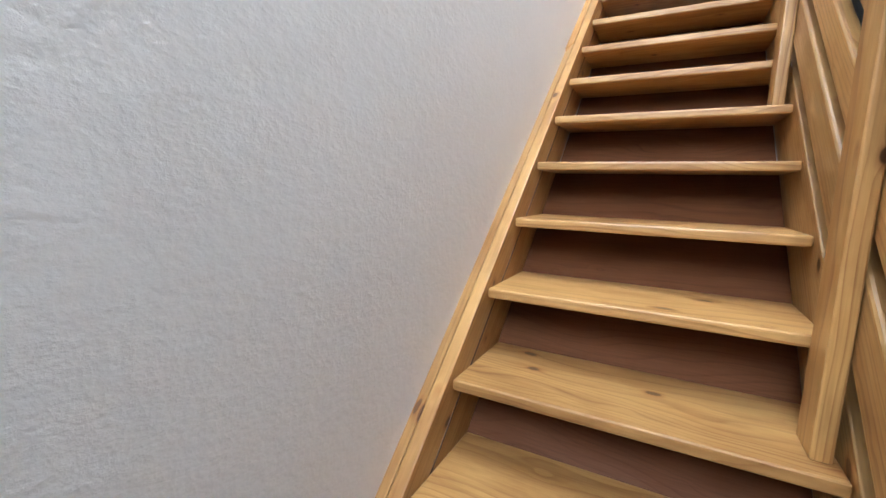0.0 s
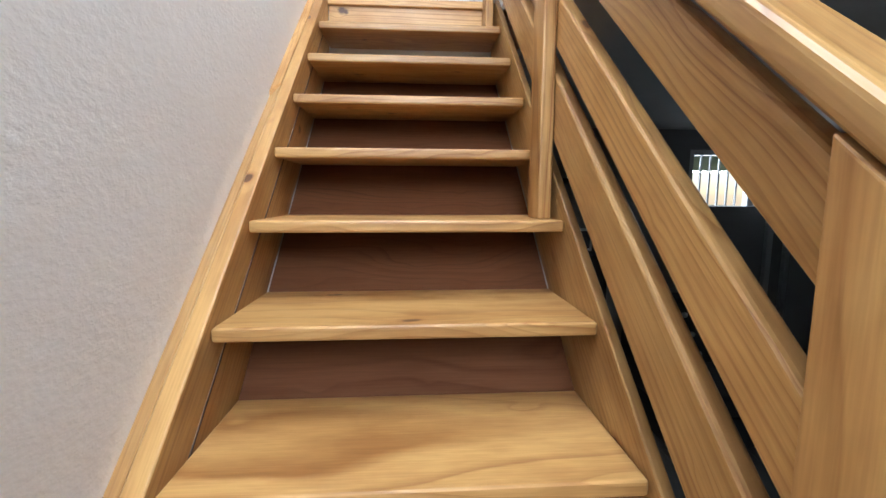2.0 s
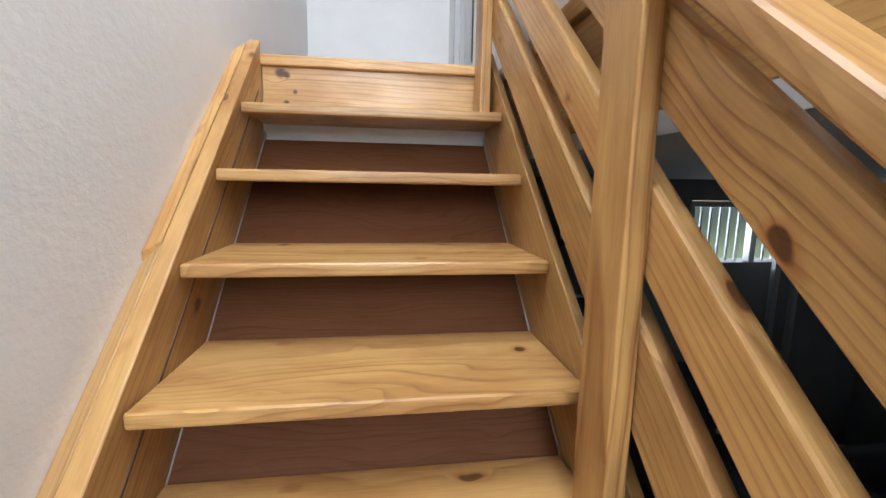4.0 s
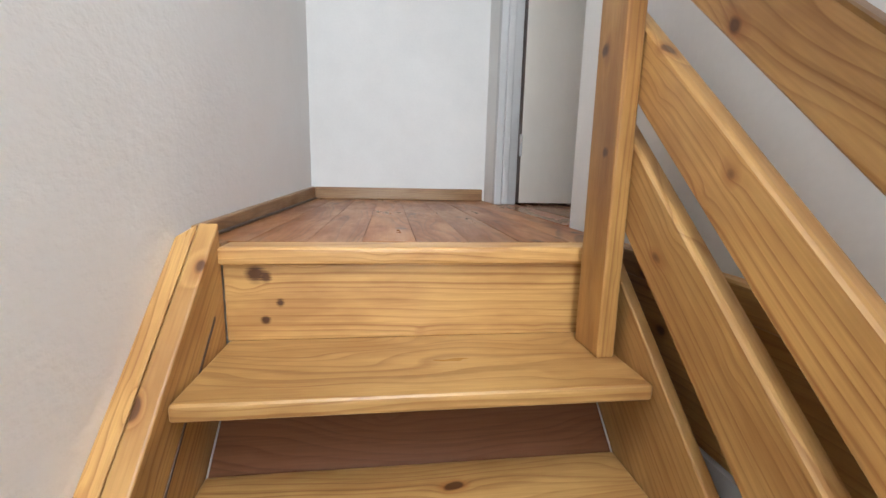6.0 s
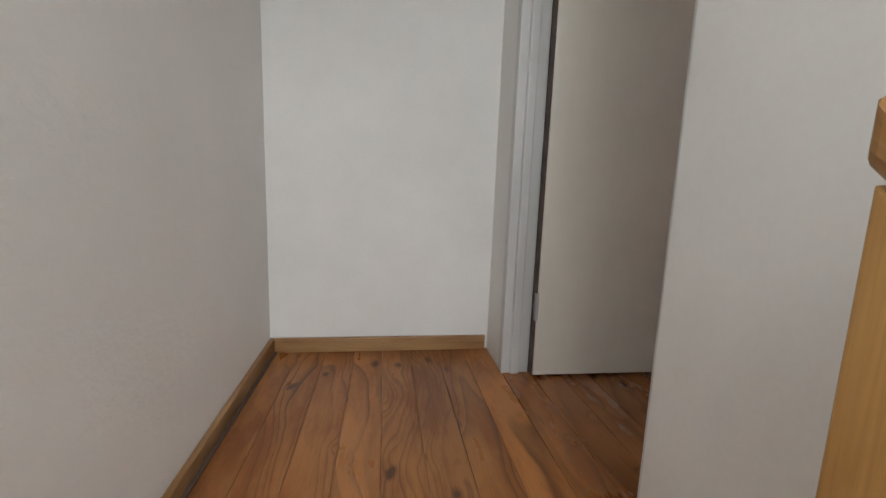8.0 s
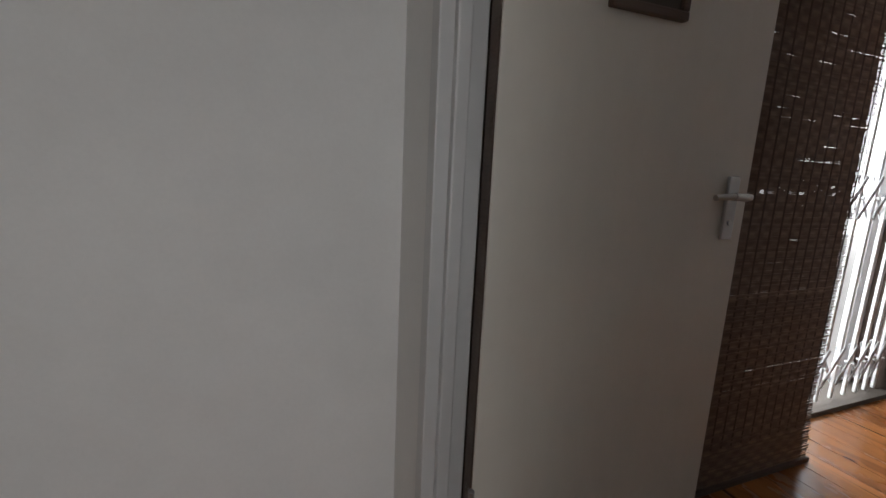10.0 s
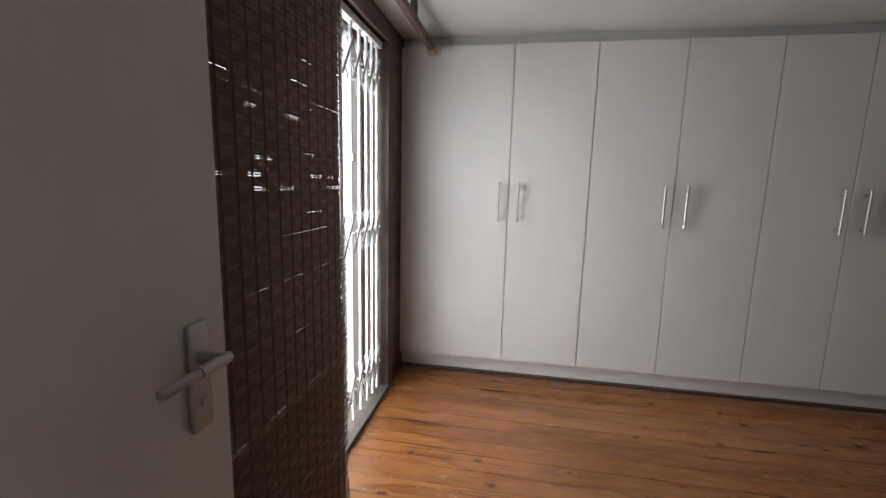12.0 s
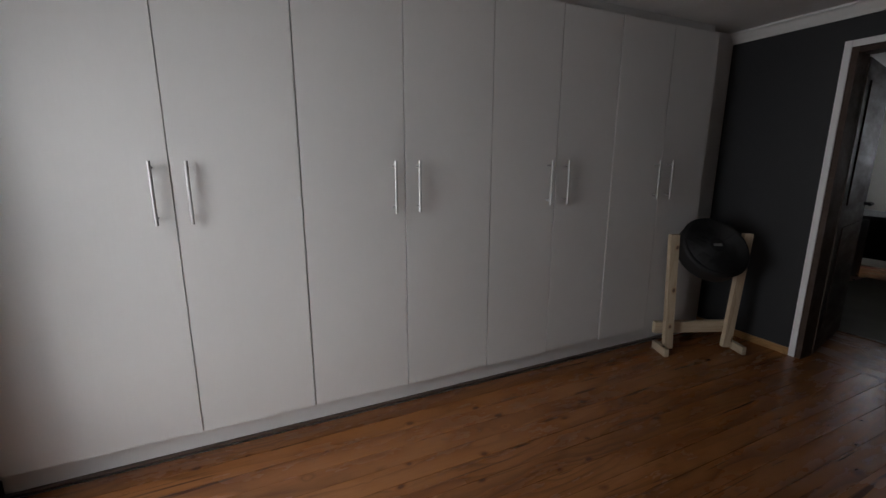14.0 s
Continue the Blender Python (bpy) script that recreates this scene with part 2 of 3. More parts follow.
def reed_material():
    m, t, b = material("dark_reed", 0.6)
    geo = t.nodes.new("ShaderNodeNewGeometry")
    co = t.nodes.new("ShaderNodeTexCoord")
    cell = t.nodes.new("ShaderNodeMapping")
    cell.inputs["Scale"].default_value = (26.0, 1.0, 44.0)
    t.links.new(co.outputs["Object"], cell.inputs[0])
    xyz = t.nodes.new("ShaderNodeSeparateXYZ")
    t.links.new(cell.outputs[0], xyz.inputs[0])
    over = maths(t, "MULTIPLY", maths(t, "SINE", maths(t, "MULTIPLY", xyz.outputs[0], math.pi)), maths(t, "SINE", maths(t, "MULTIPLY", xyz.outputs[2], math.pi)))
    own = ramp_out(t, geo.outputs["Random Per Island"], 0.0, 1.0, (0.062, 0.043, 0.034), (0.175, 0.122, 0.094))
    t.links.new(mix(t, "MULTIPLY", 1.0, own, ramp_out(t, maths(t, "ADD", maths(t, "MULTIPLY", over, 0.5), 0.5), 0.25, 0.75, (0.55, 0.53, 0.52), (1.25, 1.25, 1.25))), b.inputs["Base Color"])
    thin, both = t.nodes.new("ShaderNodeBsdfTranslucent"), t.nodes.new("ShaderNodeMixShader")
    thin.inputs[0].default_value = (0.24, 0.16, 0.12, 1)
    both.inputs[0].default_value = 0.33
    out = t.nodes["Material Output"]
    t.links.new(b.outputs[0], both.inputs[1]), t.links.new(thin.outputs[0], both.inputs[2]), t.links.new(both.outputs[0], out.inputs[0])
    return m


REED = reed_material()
REEDBAND = paint("dark_reed_thread", (0.085, 0.060, 0.047), 0.95, 200.0, 0.2)
DARKPANEL = paint("dark_plaque_panel", (0.05, 0.032, 0.024), 0.5, 60.0, 0.2, spots=0.2)
BRASS = paint("dull_brass", (0.30, 0.26, 0.20), 0.45, 80.0, 0.1)
WEATHERED = paint("weathered_timber", (0.13, 0.11, 0.092), 0.8, 30.0, 0.4, (0.2, 3, 3), 0.2)
ALU = paint("satin_aluminium", (0.62, 0.63, 0.64), 0.35, 120.0, 0.03, metal=1.0)
RUG = paint("grey_rug", (0.16, 0.155, 0.14), 0.95, 180.0, 0.6, spots=0.15)


def net_material():
    m, t, b = material("net_curtain_cloth", 0.9)
    b.inputs["Base Color"].default_value = (0.8, 0.8, 0.8, 1)
    thin, both = t.nodes.new("ShaderNodeBsdfTranslucent"), t.nodes.new("ShaderNodeMixShader")
    thin.inputs[0].default_value = (0.85, 0.86, 0.88, 1)
    both.inputs[0].default_value = 0.7
    t.links.new(b.outputs[0], both.inputs[1])
    t.links.new(thin.outputs[0], both.inputs[2])
    t.links.new(both.outputs[0], t.nodes["Material Output"].inputs[0])
    return m


NET = net_material()


# ---- building helpers ----
WORLD_OF = {}


def thing(name, base, label, category, group="", kind=""):
    ob = new(name)
    ob.matrix_basis = Matrix.Translation(base)
    WORLD_OF[ob] = Matrix.Translation(base)
    return tagged(ob, label, category, group, kind)


def part(name, bm, mat, parent=None, label="", m=None):
    mesh = bm if isinstance(bm, bpy.types.Mesh) else bpy.data.meshes.new(name)
    if mesh is not bm:
        bm.to_mesh(mesh)
        bm.free()
        mesh.materials.append(mat)
    ob = new(name, mesh)
    m = m or Matrix()
    WORLD_OF[ob] = m
    if parent is not None:
        ob.parent = parent
        ob.matrix_basis = WORLD_OF[parent].inverted() @ m
    else:
        ob.matrix_basis = m
    return tagged(ob, label) if label else ob


def add_box(bm, x0, x1, y0, y1, z0, z1, bevel=0.0, seg=2):
    made = bmesh.ops.create_cube(bm, size=1.0)["verts"]
    for v in made:
        v.co = ((x0 + x1) / 2 + v.co.x * (x1 - x0), (y0 + y1) / 2 + v.co.y * (y1 - y0), (z0 + z1) / 2 + v.co.z * (z1 - z0))
    if bevel:
        edges = list({e for v in made for e in v.link_edges})
        bmesh.ops.bevel(bm, geom=edges, offset=bevel, segments=seg, profile=0.6, affect="EDGES")
    return bm


def box(x0, x1, y0, y1, z0, z1, bevel=0.0, seg=2):
    return add_box(bmesh.new(), x0, x1, y0, y1, z0, z1, bevel, seg)


def plank(l, w, t, bevel=0.004, seg=2):
    """A board along x, centred."""
    bm = box(-l / 2, l / 2, -w / 2, w / 2, -t / 2, t / 2, bevel, seg)
    for f in bm.faces:
        f.smooth = False
    return bm


def rod(bm, a, b, r, sides=10):
    a, b = Vector(a), Vector(b)
    d = b - a
    m = Matrix.Translation((a + b) / 2) @ d.to_track_quat("Z", "Y").to_matrix().to_4x4()
    bmesh.ops.create_cone(bm, cap_ends=True, segments=sides, radius1=r, radius2=r, depth=d.length, matrix=m)
    return bm


def structure(name, bm, mat, label, category="wall"):
    ob = part(name, bm, mat)
    return tagged(ob, label, category, "", "structure")


ALONG_Y = Matrix.Rotation(radians(90), 4, "Z")      # local x to world y
UP = Matrix.Rotation(radians(-90), 4, "Y")          # local x to world z


def at(x, y, z, m=None):
    return Matrix.Translation((x, y, z)) @ (m or Matrix())


def slope_at(y, lift, x):
    """A pose on the stair's pitch: local x climbs, local z is square to it. lift: metres straight up from the nosing line."""
    return Matrix.Translation((x, y, y * RISE / GOING + lift)) @ Matrix.Rotation(radians(90), 4, "Z") @ Matrix.Rotation(-SLOPE, 4, "Y")


# ---- shell: stair and landing ----
structure("wall_west", box(WALL_L - 0.2, WALL_L, -4.8, BACK_Y, LOW, CEIL), PLASTER, "off-white textured plaster wall beside the stair")
structure("wall_landing_back", box(WALL_L - 0.2, PART_X1, BACK_Y, BACK_Y + 0.2, LOW, CEIL), WHITE, "smooth white wall at the end of the landing")
part_bm = box(PART_X0 + 0.014, PART_X1, -4.8, DOOR_Y0 - 0.015, -0.02, CEIL)
add_box(part_bm, PART_X0, PART_X1, DOOR_Y0 - 0.0149, DOOR_Y1, 2.03, CEIL)
add_box(part_bm, PART_X0, PART_X1, DOOR_Y1 + 0.002, BACK_Y, -0.02, CEIL)
# Dark skin on an unseen wall face, added to cut bounced light.
structure("bounce_skin_west", box(PART_X1 + 0.002, PART_X1 + 0.012, CHAR_Y + 0.002, DOOR_Y0 - 0.08, -0.002, CEIL - 0.002), CHARCOAL, "unseen charcoal skin on the partition, added to cut bounced light")
structure("wall_partition", part_bm, WHITE, "white partition wall between stair and bedroom with a doorway")
# Ceiling in four pieces, leaving a hole for the added rooflight.
cs = box(WALL_L, PART_X1, -4.8, -2.65, CEIL, CEIL + 0.15)
add_box(cs, WALL_L, PART_X1, -0.65, BACK_Y, CEIL, CEIL + 0.15)
add_box(cs, WALL_L, -0.05, -2.65, -0.65, CEIL, CEIL + 0.15)
add_box(cs, 0.70, PART_X1, -2.65, -0.65, CEIL, CEIL + 0.15)
structure("ceiling_stair", cs, CEILING, "plain off-white ceiling over the stair with an added, unseen rooflight", "ceiling")
# High opening left for the added stair window lamp.
south = box(WALL_L - 0.2, PART_X1, -5.0, -4.8, LOW, 0.0)
add_box(south, PART_X1, 4.7, -5.0, -4.8, LOW, -0.29)
add_box(south, WALL_L - 0.2, -0.07, -5.0, -4.8, 0.0, 1.8)
add_box(south, 0.835, PART_X1, -5.0, -4.8, 0.0, 1.8)
add_box(south, WALL_L - 0.2, PART_X1, -5.0, -4.8, 1.8, CEIL)
structure("wall_south", south, WHITE, "plain white wall behind the stair with an added, unseen high window")
structure("floor_landing_base", box(WALL_L, PART_X1, 0.05, BACK_Y, -0.24, -0.022), WHITE, "landing slab below the boards", "floor")
structure("floor_ground", box(WALL_L - 0.2, 9.0, -5.0, 3.0, LOW - 0.15, LOW), TILE, "grey ground floor", "floor")

# ---- shell: bedroom ----
WIN_X0, WIN_X1, WIN_TOP = 1.9, 3.50, 2.04
win = box(PART_X1, WIN_X0, BACK_Y, BACK_Y + 0.2, -0.2, CEIL)
add_box(win, WIN_X0, WIN_X1, BACK_Y, BACK_Y + 0.2, WIN_TOP, CEIL)
add_box(win, WIN_X1, WARD_X + 0.7, BACK_Y, BACK_Y + 0.2, -0.2, CEIL)
structure("wall_window", win, BROWN, "dark brown wall round the glazed door")
structure("wall_east", box(WARD_X + 0.62, WARD_X + 0.8, -7.0, BACK_Y, -0.2, CEIL), WHITE, "plain white wall behind the wardrobe")
DX0, DX1, DTOP = 2.45, 3.252, 1.935
cw = box(PART_X1, DX0, CHAR_Y - 0.12, CHAR_Y, -0.02, CEIL)
add_box(cw, DX0, DX1, CHAR_Y - 0.12, CHAR_Y, DTOP, CEIL)
add_box(cw, DX1, WARD_X + 0.62, CHAR_Y - 0.12, CHAR_Y, -0.02, CEIL)
structure("wall_charcoal", cw, CHARCOAL, "charcoal painted wall with a doorway to the study")
structure("ceiling_bedroom", box(PART_X1, WARD_X + 0.8, -7.0, BACK_Y, CEIL, CEIL + 0.15), CEILING, "off-white bedroom ceiling", "ceiling")
structure("floor_bedroom_base", box(PART_X0, WARD_X + 0.8, -7.0, BACK_Y + 0.2, -0.288, -0.022), WHITE, "bedroom floor slab below the boards", "floor")
structure("ground", box(-60, 60, BACK_Y + 0.2, 120, LOW - 0.4, LOW - 0.02), GRASS, "dry lawn outside", "ground")


def sloped(name, x0, x1, y0, y1, lo, hi, mat, parent, bevel=0.006, label="", drop=0.0):
    """A board on the stair's pitch with plumb-cut ends; lo and hi: its lower and upper edge, straight up from the nosing line."""
    bm = box(x0, x1, y0, y1, lo, hi)
    for v in bm.verts:
        if drop and v.co.z > (lo + hi) / 2 and v.co.x < (x0 + x1) / 2:
            v.co.z -= drop
        v.co.z += v.co.y * RISE / GOING
    m = slope_at((y0 + y1) / 2, (lo + hi) / 2, (x0 + x1) / 2)
    bmesh.ops.transform(bm, matrix=m.inverted(), verts=bm.verts)
    bmesh.ops.bevel(bm, geom=list(bm.edges), offset=bevel, segments=3, profile=0.6, affect="EDGES")
    return part(name, bm, mat, parent, label, m)


# ---- staircase ----
Y_END = -GOING * STEPS
stair = thing("staircase", (0.37, Y_END, LOW), "varnished pine open staircase with brown backing sheet", "staircase")
sloped("stringer", -0.036, -0.001, Y_END, 0.0285, -0.30, 0.018, PINE, stair, 0.004)
sloped("stringer", 0.751, 0.773, Y_END, 0.03, -0.30, 0.020, PINE, stair, 0.004)
sloped("wall_strip", WALL_L, -0.0440, -0.588, 0.04, -0.16, 0.004, PINE, stair, 0.004, "", 0.024)
sloped("wall_strip", WALL_L, -0.0440, Y_END, -0.590, -0.16, 0.001, PINE, stair, 0.004, "", 0.040)
sloped("glue_joint", -0.0008, 0.0006, Y_END + 0.02, -0.02, -0.112, -0.104, BROWN, stair, 0.0002, "dark glue line along the string")
TREAD = 0.029
tread_mesh = None
for n in range(1, STEPS):
    deep = 0.31
    m = at(0.375, -n * GOING + deep / 2, -n * RISE - TREAD / 2)
    if n == 1:
        part("tread", plank(0.748, 0.245, TREAD, 0.008, 3), PINE, stair, "", at(0.375, -GOING + 0.1225, -RISE - TREAD / 2))
    elif tread_mesh is None:
        tread_mesh = part("tread", plank(0.748, deep, TREAD, 0.008, 3), PINE, stair, "", m).data
    else:
        part("tread", tread_mesh, PINE, stair, "", m)
run = (0.022 - (Y_END + 0.4)) / math.cos(SLOPE)
sheet_m = slope_at((0.022 + Y_END + 0.4) / 2, -0.293, 0.375)
part("backing_sheet", plank(0.748, run, 0.010, 0.001), SHEET, stair, "brown hardboard sheet behind the open treads", sheet_m @ Matrix.Rotation(radians(90), 4, "Z"))
for x in (0.0015, 0.7455):
    sloped("sealant_bead", x, x + 0.003, -0.95, 0.020, -0.2859, -0.282, BEAD, stair, 0.0008, "thin white bead along the sheet")
part("top_riser", plank(0.748, 0.022, 0.155, 0.003), RISERPINE, stair, "pine board with dark knots", at(0.375, 0.038, -0.1125))
part("top_nosing", plank(0.758, 0.075, 0.035, 0.009, 3), PINE, stair, "", at(0.375, 0.049, -0.0175))
structure("trim_stair_head", box(0.0, 0.75, 0.052, 0.058, -0.40, -0.20), WHITE, "white plaster under the landing edge", "trim")

# ---- balustrade ----
railing = thing("stair_railing", (0.72, -GOING * 13, LOW + RISE), "varnished pine railing with sloping boards and handrail", "railing")
for n, y0 in ((1, -0.105), (5, -0.985), (9, -1.840), (13, -2.70)):
    base = -n * RISE
    yc = y0 + 0.048
    top = yc * RISE / GOING + 0.738
    pm = at(0.718, yc, (top + base) / 2, UP)
    bm = plank(top - base, 0.096, 0.034, 0.005, 3)
    for v in bm.verts:
        if v.co.x > 0:
            v.co.x += v.co.y * RISE / GOING
    part("post", bm, POST if n == 1 else PINE, railing, "", pm)
for lo, hi in ((0.130, 0.290), (0.352, 0.480), (0.574, 0.698)):
    sloped("rail_board", 0.737, 0.770, -2.72, -0.016, lo, hi, PINE, railing, 0.009)
sloped("handrail", 0.699, 0.774, -2.78, 0.0, 0.742, 0.790, PINE, railing, 0.010)

# ---- fascia at the edge of the upper floor ----
fas = thing("floor_edge_fascia", (0.83, -1.4, -0.29), "pine boards cladding the edge of the upper floor", "trim")
part("fascia_board", plank(2.95, 0.018, 0.235, 0.003), PINE, fas, "", at(0.829, -1.4, -0.170, ALONG_Y))
part("fascia_cap", plank(2.95, 0.034, 0.055, 0.010, 3), PINE, fas, "", at(0.820, -1.4, -0.024, ALONG_Y))
structure("ceiling_ground", box(0.815, 4.5, -4.8, BACK_Y, -0.33, -0.292), CEILING, "dim ground floor ceiling", "ceiling")

# ---- landing trim ----
skirt_bm = plank(1.385, 0.018, 0.062, 0.005)
for v in skirt_bm.verts:
    if v.co.x < 0 and v.co.z > 0:
        v.co.z -= 0.032
base_l = structure("baseboard_landing", skirt_bm, SKIRT, "worn pine skirting board along the landing", "baseboard")
base_l.matrix_basis = at(WALL_L + 0.009, 0.7975, 0.031, ALONG_Y)
base_b = structure("baseboard_landing_back", plank(0.885, 0.018, 0.062, 0.004), SKIRT, "worn pine skirting board on the end wall", "baseboard")
base_b.matrix_basis = at(0.377, BACK_Y - 0.009, 0.031)

# ---- bedroom door ----
fr = thing("door_1", (PART_X0, DOOR_Y1, 0), "grey pressed-steel door frame with an open cream door", "door", kind="structure")
jamb = box(PART_X0 - 0.004, PART_X1 + 0.002, DOOR_Y1, DOOR_Y1 + 0.045, 0, 2.03, 0.004)
add_box(jamb, PART_X0 + 0.028, PART_X0 + 0.062, DOOR_Y1 - 0.018, DOOR_Y1 + 0.004, 0, 2.03, 0.005)
part("door_jamb", jamb, STEEL_FRAME, fr)
part("door_jamb", box(PART_X0 + 0.024, PART_X1 + 0.002, DOOR_Y0 - 0.0148, DOOR_Y0 + 0.006, 0, 2.03, 0.004), STEEL_FRAME, fr)
HX, HY = 0.936, 1.186
leaf_m = at(HX, HY, 0.012) @ Matrix.Rotation(radians(-0.6), 4, "Z")
LW = 0.757
leaf = part("door_leaf", box(0.001, LW, 0.0, 0.04, 0, 2.0, 0.003), DOORPAINT, fr, "flush cream-painted door standing open", leaf_m)
part("edge_lipping", box(-0.004, 0.0005, 0.002, 0.038, 0.001, 1.999, 0.001), BROWN, leaf, "dark timber edge of the door", leaf_m)
hd = box(LW - 0.085, LW - 0.045, -0.010, 0.0, 0.895, 1.06, 0.005, 3)
part("handle_plate", hd, CHROME, leaf, "brushed steel backplate", leaf_m)
hd = bmesh.new()
KX, KZ = LW - 0.065, 1.008
rod(hd, (KX, -0.008, KZ), (KX, -0.048, KZ), 0.010, 14)
rod(hd, (KX + 0.012, -0.046, KZ), (KX - 0.05, -0.050, KZ + 0.002), 0.0085, 14)
rod(hd, (KX - 0.05, -0.050, KZ + 0.002), (KX - 0.105, -0.042, KZ - 0.003), 0.0075, 14)
rod(hd, (KX, -0.006, 0.94), (KX, -0.014, 0.94), 0.007, 12)
part("door_handle", hd, CHROME, leaf, "brushed steel lever handle", leaf_m)
for z in (0.27, 1.75):
    hg = bmesh.new()
    add_box(hg, -0.004, -0.001, -0.012, 0.030, z - 0.045, z + 0.045, 0.001)
    rod(hg, (-0.007, -0.013, z - 0.05), (-0.007, -0.013, z + 0.05), 0.0075, 10)
    part("hinge", hg, CHROME, leaf, "steel butt hinge", leaf_m)

# ---- picture on the door ----
pic_m = leaf_m @ at(0.345, -0.001, 1.46)
pic = thing("door_plaque", (HX + 0.345, HY - 0.002, 1.39), "dark brown framed plaque hanging on the door", "picture")
fb = bmesh.new()
for x0, x1, z0, z1 in ((-0.105, 0.105, -0.072, -0.052), (-0.105, 0.105, 0.052, 0.072), (-0.105, -0.085, -0.0515, 0.0515), (0.085, 0.105, -0.0515, 0.0515)):
    add_box(fb, x0, x1, -0.018, 0.0, z0, z1, 0.004, 2)
part("frame", fb, BROWN, pic, "dark stained moulding", pic_m)
part("panel", box(-0.086, 0.086, -0.010, -0.004, -0.053, 0.053), DARKPANEL, pic, "dark patterned panel", pic_m)
mot = bmesh.new()
for k, (x, z, w, h) in enumerate(((-0.045, 0.0, 0.016, 0.034), (0.045, -0.004, 0.016, 0.034), (-0.022, -0.022, 0.010, 0.008), (-0.007, -0.026, 0.010, 0.008), (0.008, -0.028, 0.010, 0.008), (0.023, -0.027, 0.010, 0.008), (-0.02, 0.012, 0.012, 0.005), (0.0, 0.010, 0.012, 0.005), (0.02, 0.006, 0.012, 0.005))):
    add_box(mot, x - w / 2, x + w / 2, -0.0125, -0.0095, z - h / 2, z + h / 2, 0.002)
part("motif", mot, BRASS, pic, "small pale raised marks", pic_m)

structure("trim_landing_joint", box(WALL_L + 0.019, WALL_L + 0.031, 0.088, BACK_Y - 0.019, 0.001, 0.007, 0.002), BROWN, "dark brown strip between skirting and boards", "trim")
structure("trim_landing_corner", box(WALL_L, -0.006, 0.042, 0.0870, -0.030, 0.003, 0.004), SKIRT, "worn timber block at the top of the stair string", "trim")

# ---- wardrobe ----
D0, DW = 1.268, 0.4805
BOT = 0.122
KICK_X = WARD_X + 0.06
ward = thing("wardrobe", (WARD_X, 0, 0), "white built-in wardrobe with grained doors and bar handles", "wardrobe")
EDGES = [D0 - 0.4805 * k for k in range(5)] + [D0 - 4 * 0.4805 - 0.4305 * k for k in range(1, 5)]
END = EDGES[-1] - 0.016
part("carcass", box(WARD_X + 0.021, WARD_X + 0.61, END, BACK_Y - 0.004, 0.10, WARD_TOP - 0.001), WARDROBE, ward)
part("kickboard", box(KICK_X, KICK_X + 0.018, END, BACK_Y - 0.004, 0.0, 0.0995, 0.002), WARDROBE, ward)
part("end_filler", box(WARD_X + 0.13, WARD_X + 0.15, CHAR_Y + 0.004, END - 0.002, 0.0, CEIL - 0.003, 0.0015), WARDROBE, ward)
structure("wall_bulkhead", box(WARD_X + 0.05, WARD_X + 0.61, END, BACK_Y - 0.004, WARD_TOP + 0.001, CEIL - 0.003), CEILING, "off-white infill between wardrobe and ceiling")
structure("trim_wardrobe_base", box(KICK_X - 0.022, KICK_X - 0.001, END, BACK_Y - 0.004, 0.0, 0.014, 0.004), BROWN, "dark brown strip along the wardrobe base", "trim")
for k in range(8):
    y1, y0 = (EDGES[k] if k else BACK_Y - 0.003), EDGES[k + 1]
    lean = (0.0, 0.003, 0.0, 0.002, 0.001, 0.0, 0.002, 0.0)[k]
    d = part("door", box(WARD_X - lean, WARD_X + 0.018 - lean, y0 + 0.0025, y1 - 0.0025, BOT, WARD_TOP, 0.002), WARDROBE, ward)
    hy = y0 + 0.06 if k % 2 == 0 else y1 - 0.06
    hx = WARD_X - 0.042
    h = bmesh.new()
    rod(h, (hx, hy, 1.046), (hx, hy, 1.290), 0.0066, 12)
    rod(h, (WARD_X - lean, hy, 1.072), (hx, hy, 1.072), 0.005)
    rod(h, (WARD_X - lean, hy, 1.264), (hx, hy, 1.264), 0.005)
    part("handle", h, NICKEL, d, "brushed steel bar handle")

# ---- woven blind and its rail ----
BL_X0, BL_X1 = 1.30, 2.425
rail = thing("curtain_rail", (2.6, 1.285, 2.06), "dark timber rail above the glazed door", "rail")
part("bar", box(1.15, WARD_X - 0.06, 1.268, 1.302, 2.06, 2.10, 0.004), BROWN, rail, "dark stained bar")
part("end_block", box(WARD_X - 0.075, WARD_X, 1.262, 1.308, 2.045, 2.075, 0.003), RAW, rail, "pale timber end block")
part("bracket", box(1.2, 1.24, 1.27, 1.30, 2.1, CEIL, 0.002), BROWN, rail)
part("bracket", box(3.3, 3.34, 1.27, 1.30, 2.1, CEIL, 0.002), BROWN, rail)
blind = thing("woven_blind", (1.9, 1.285, 0.02), "dark brown woven reed blind hanging beside the glazed door", "blind")
rng = random.Random(7)
reeds = bmesh.new()
rows = 330
open_rows = {int(v * 330 / 2.03): v for v in (0.42, 0.70, 0.74, 1.02, 1.24, 1.27, 1.41, 1.44, 1.47, 1.62, 1.66, 1.80, 0.36, 1.12)}
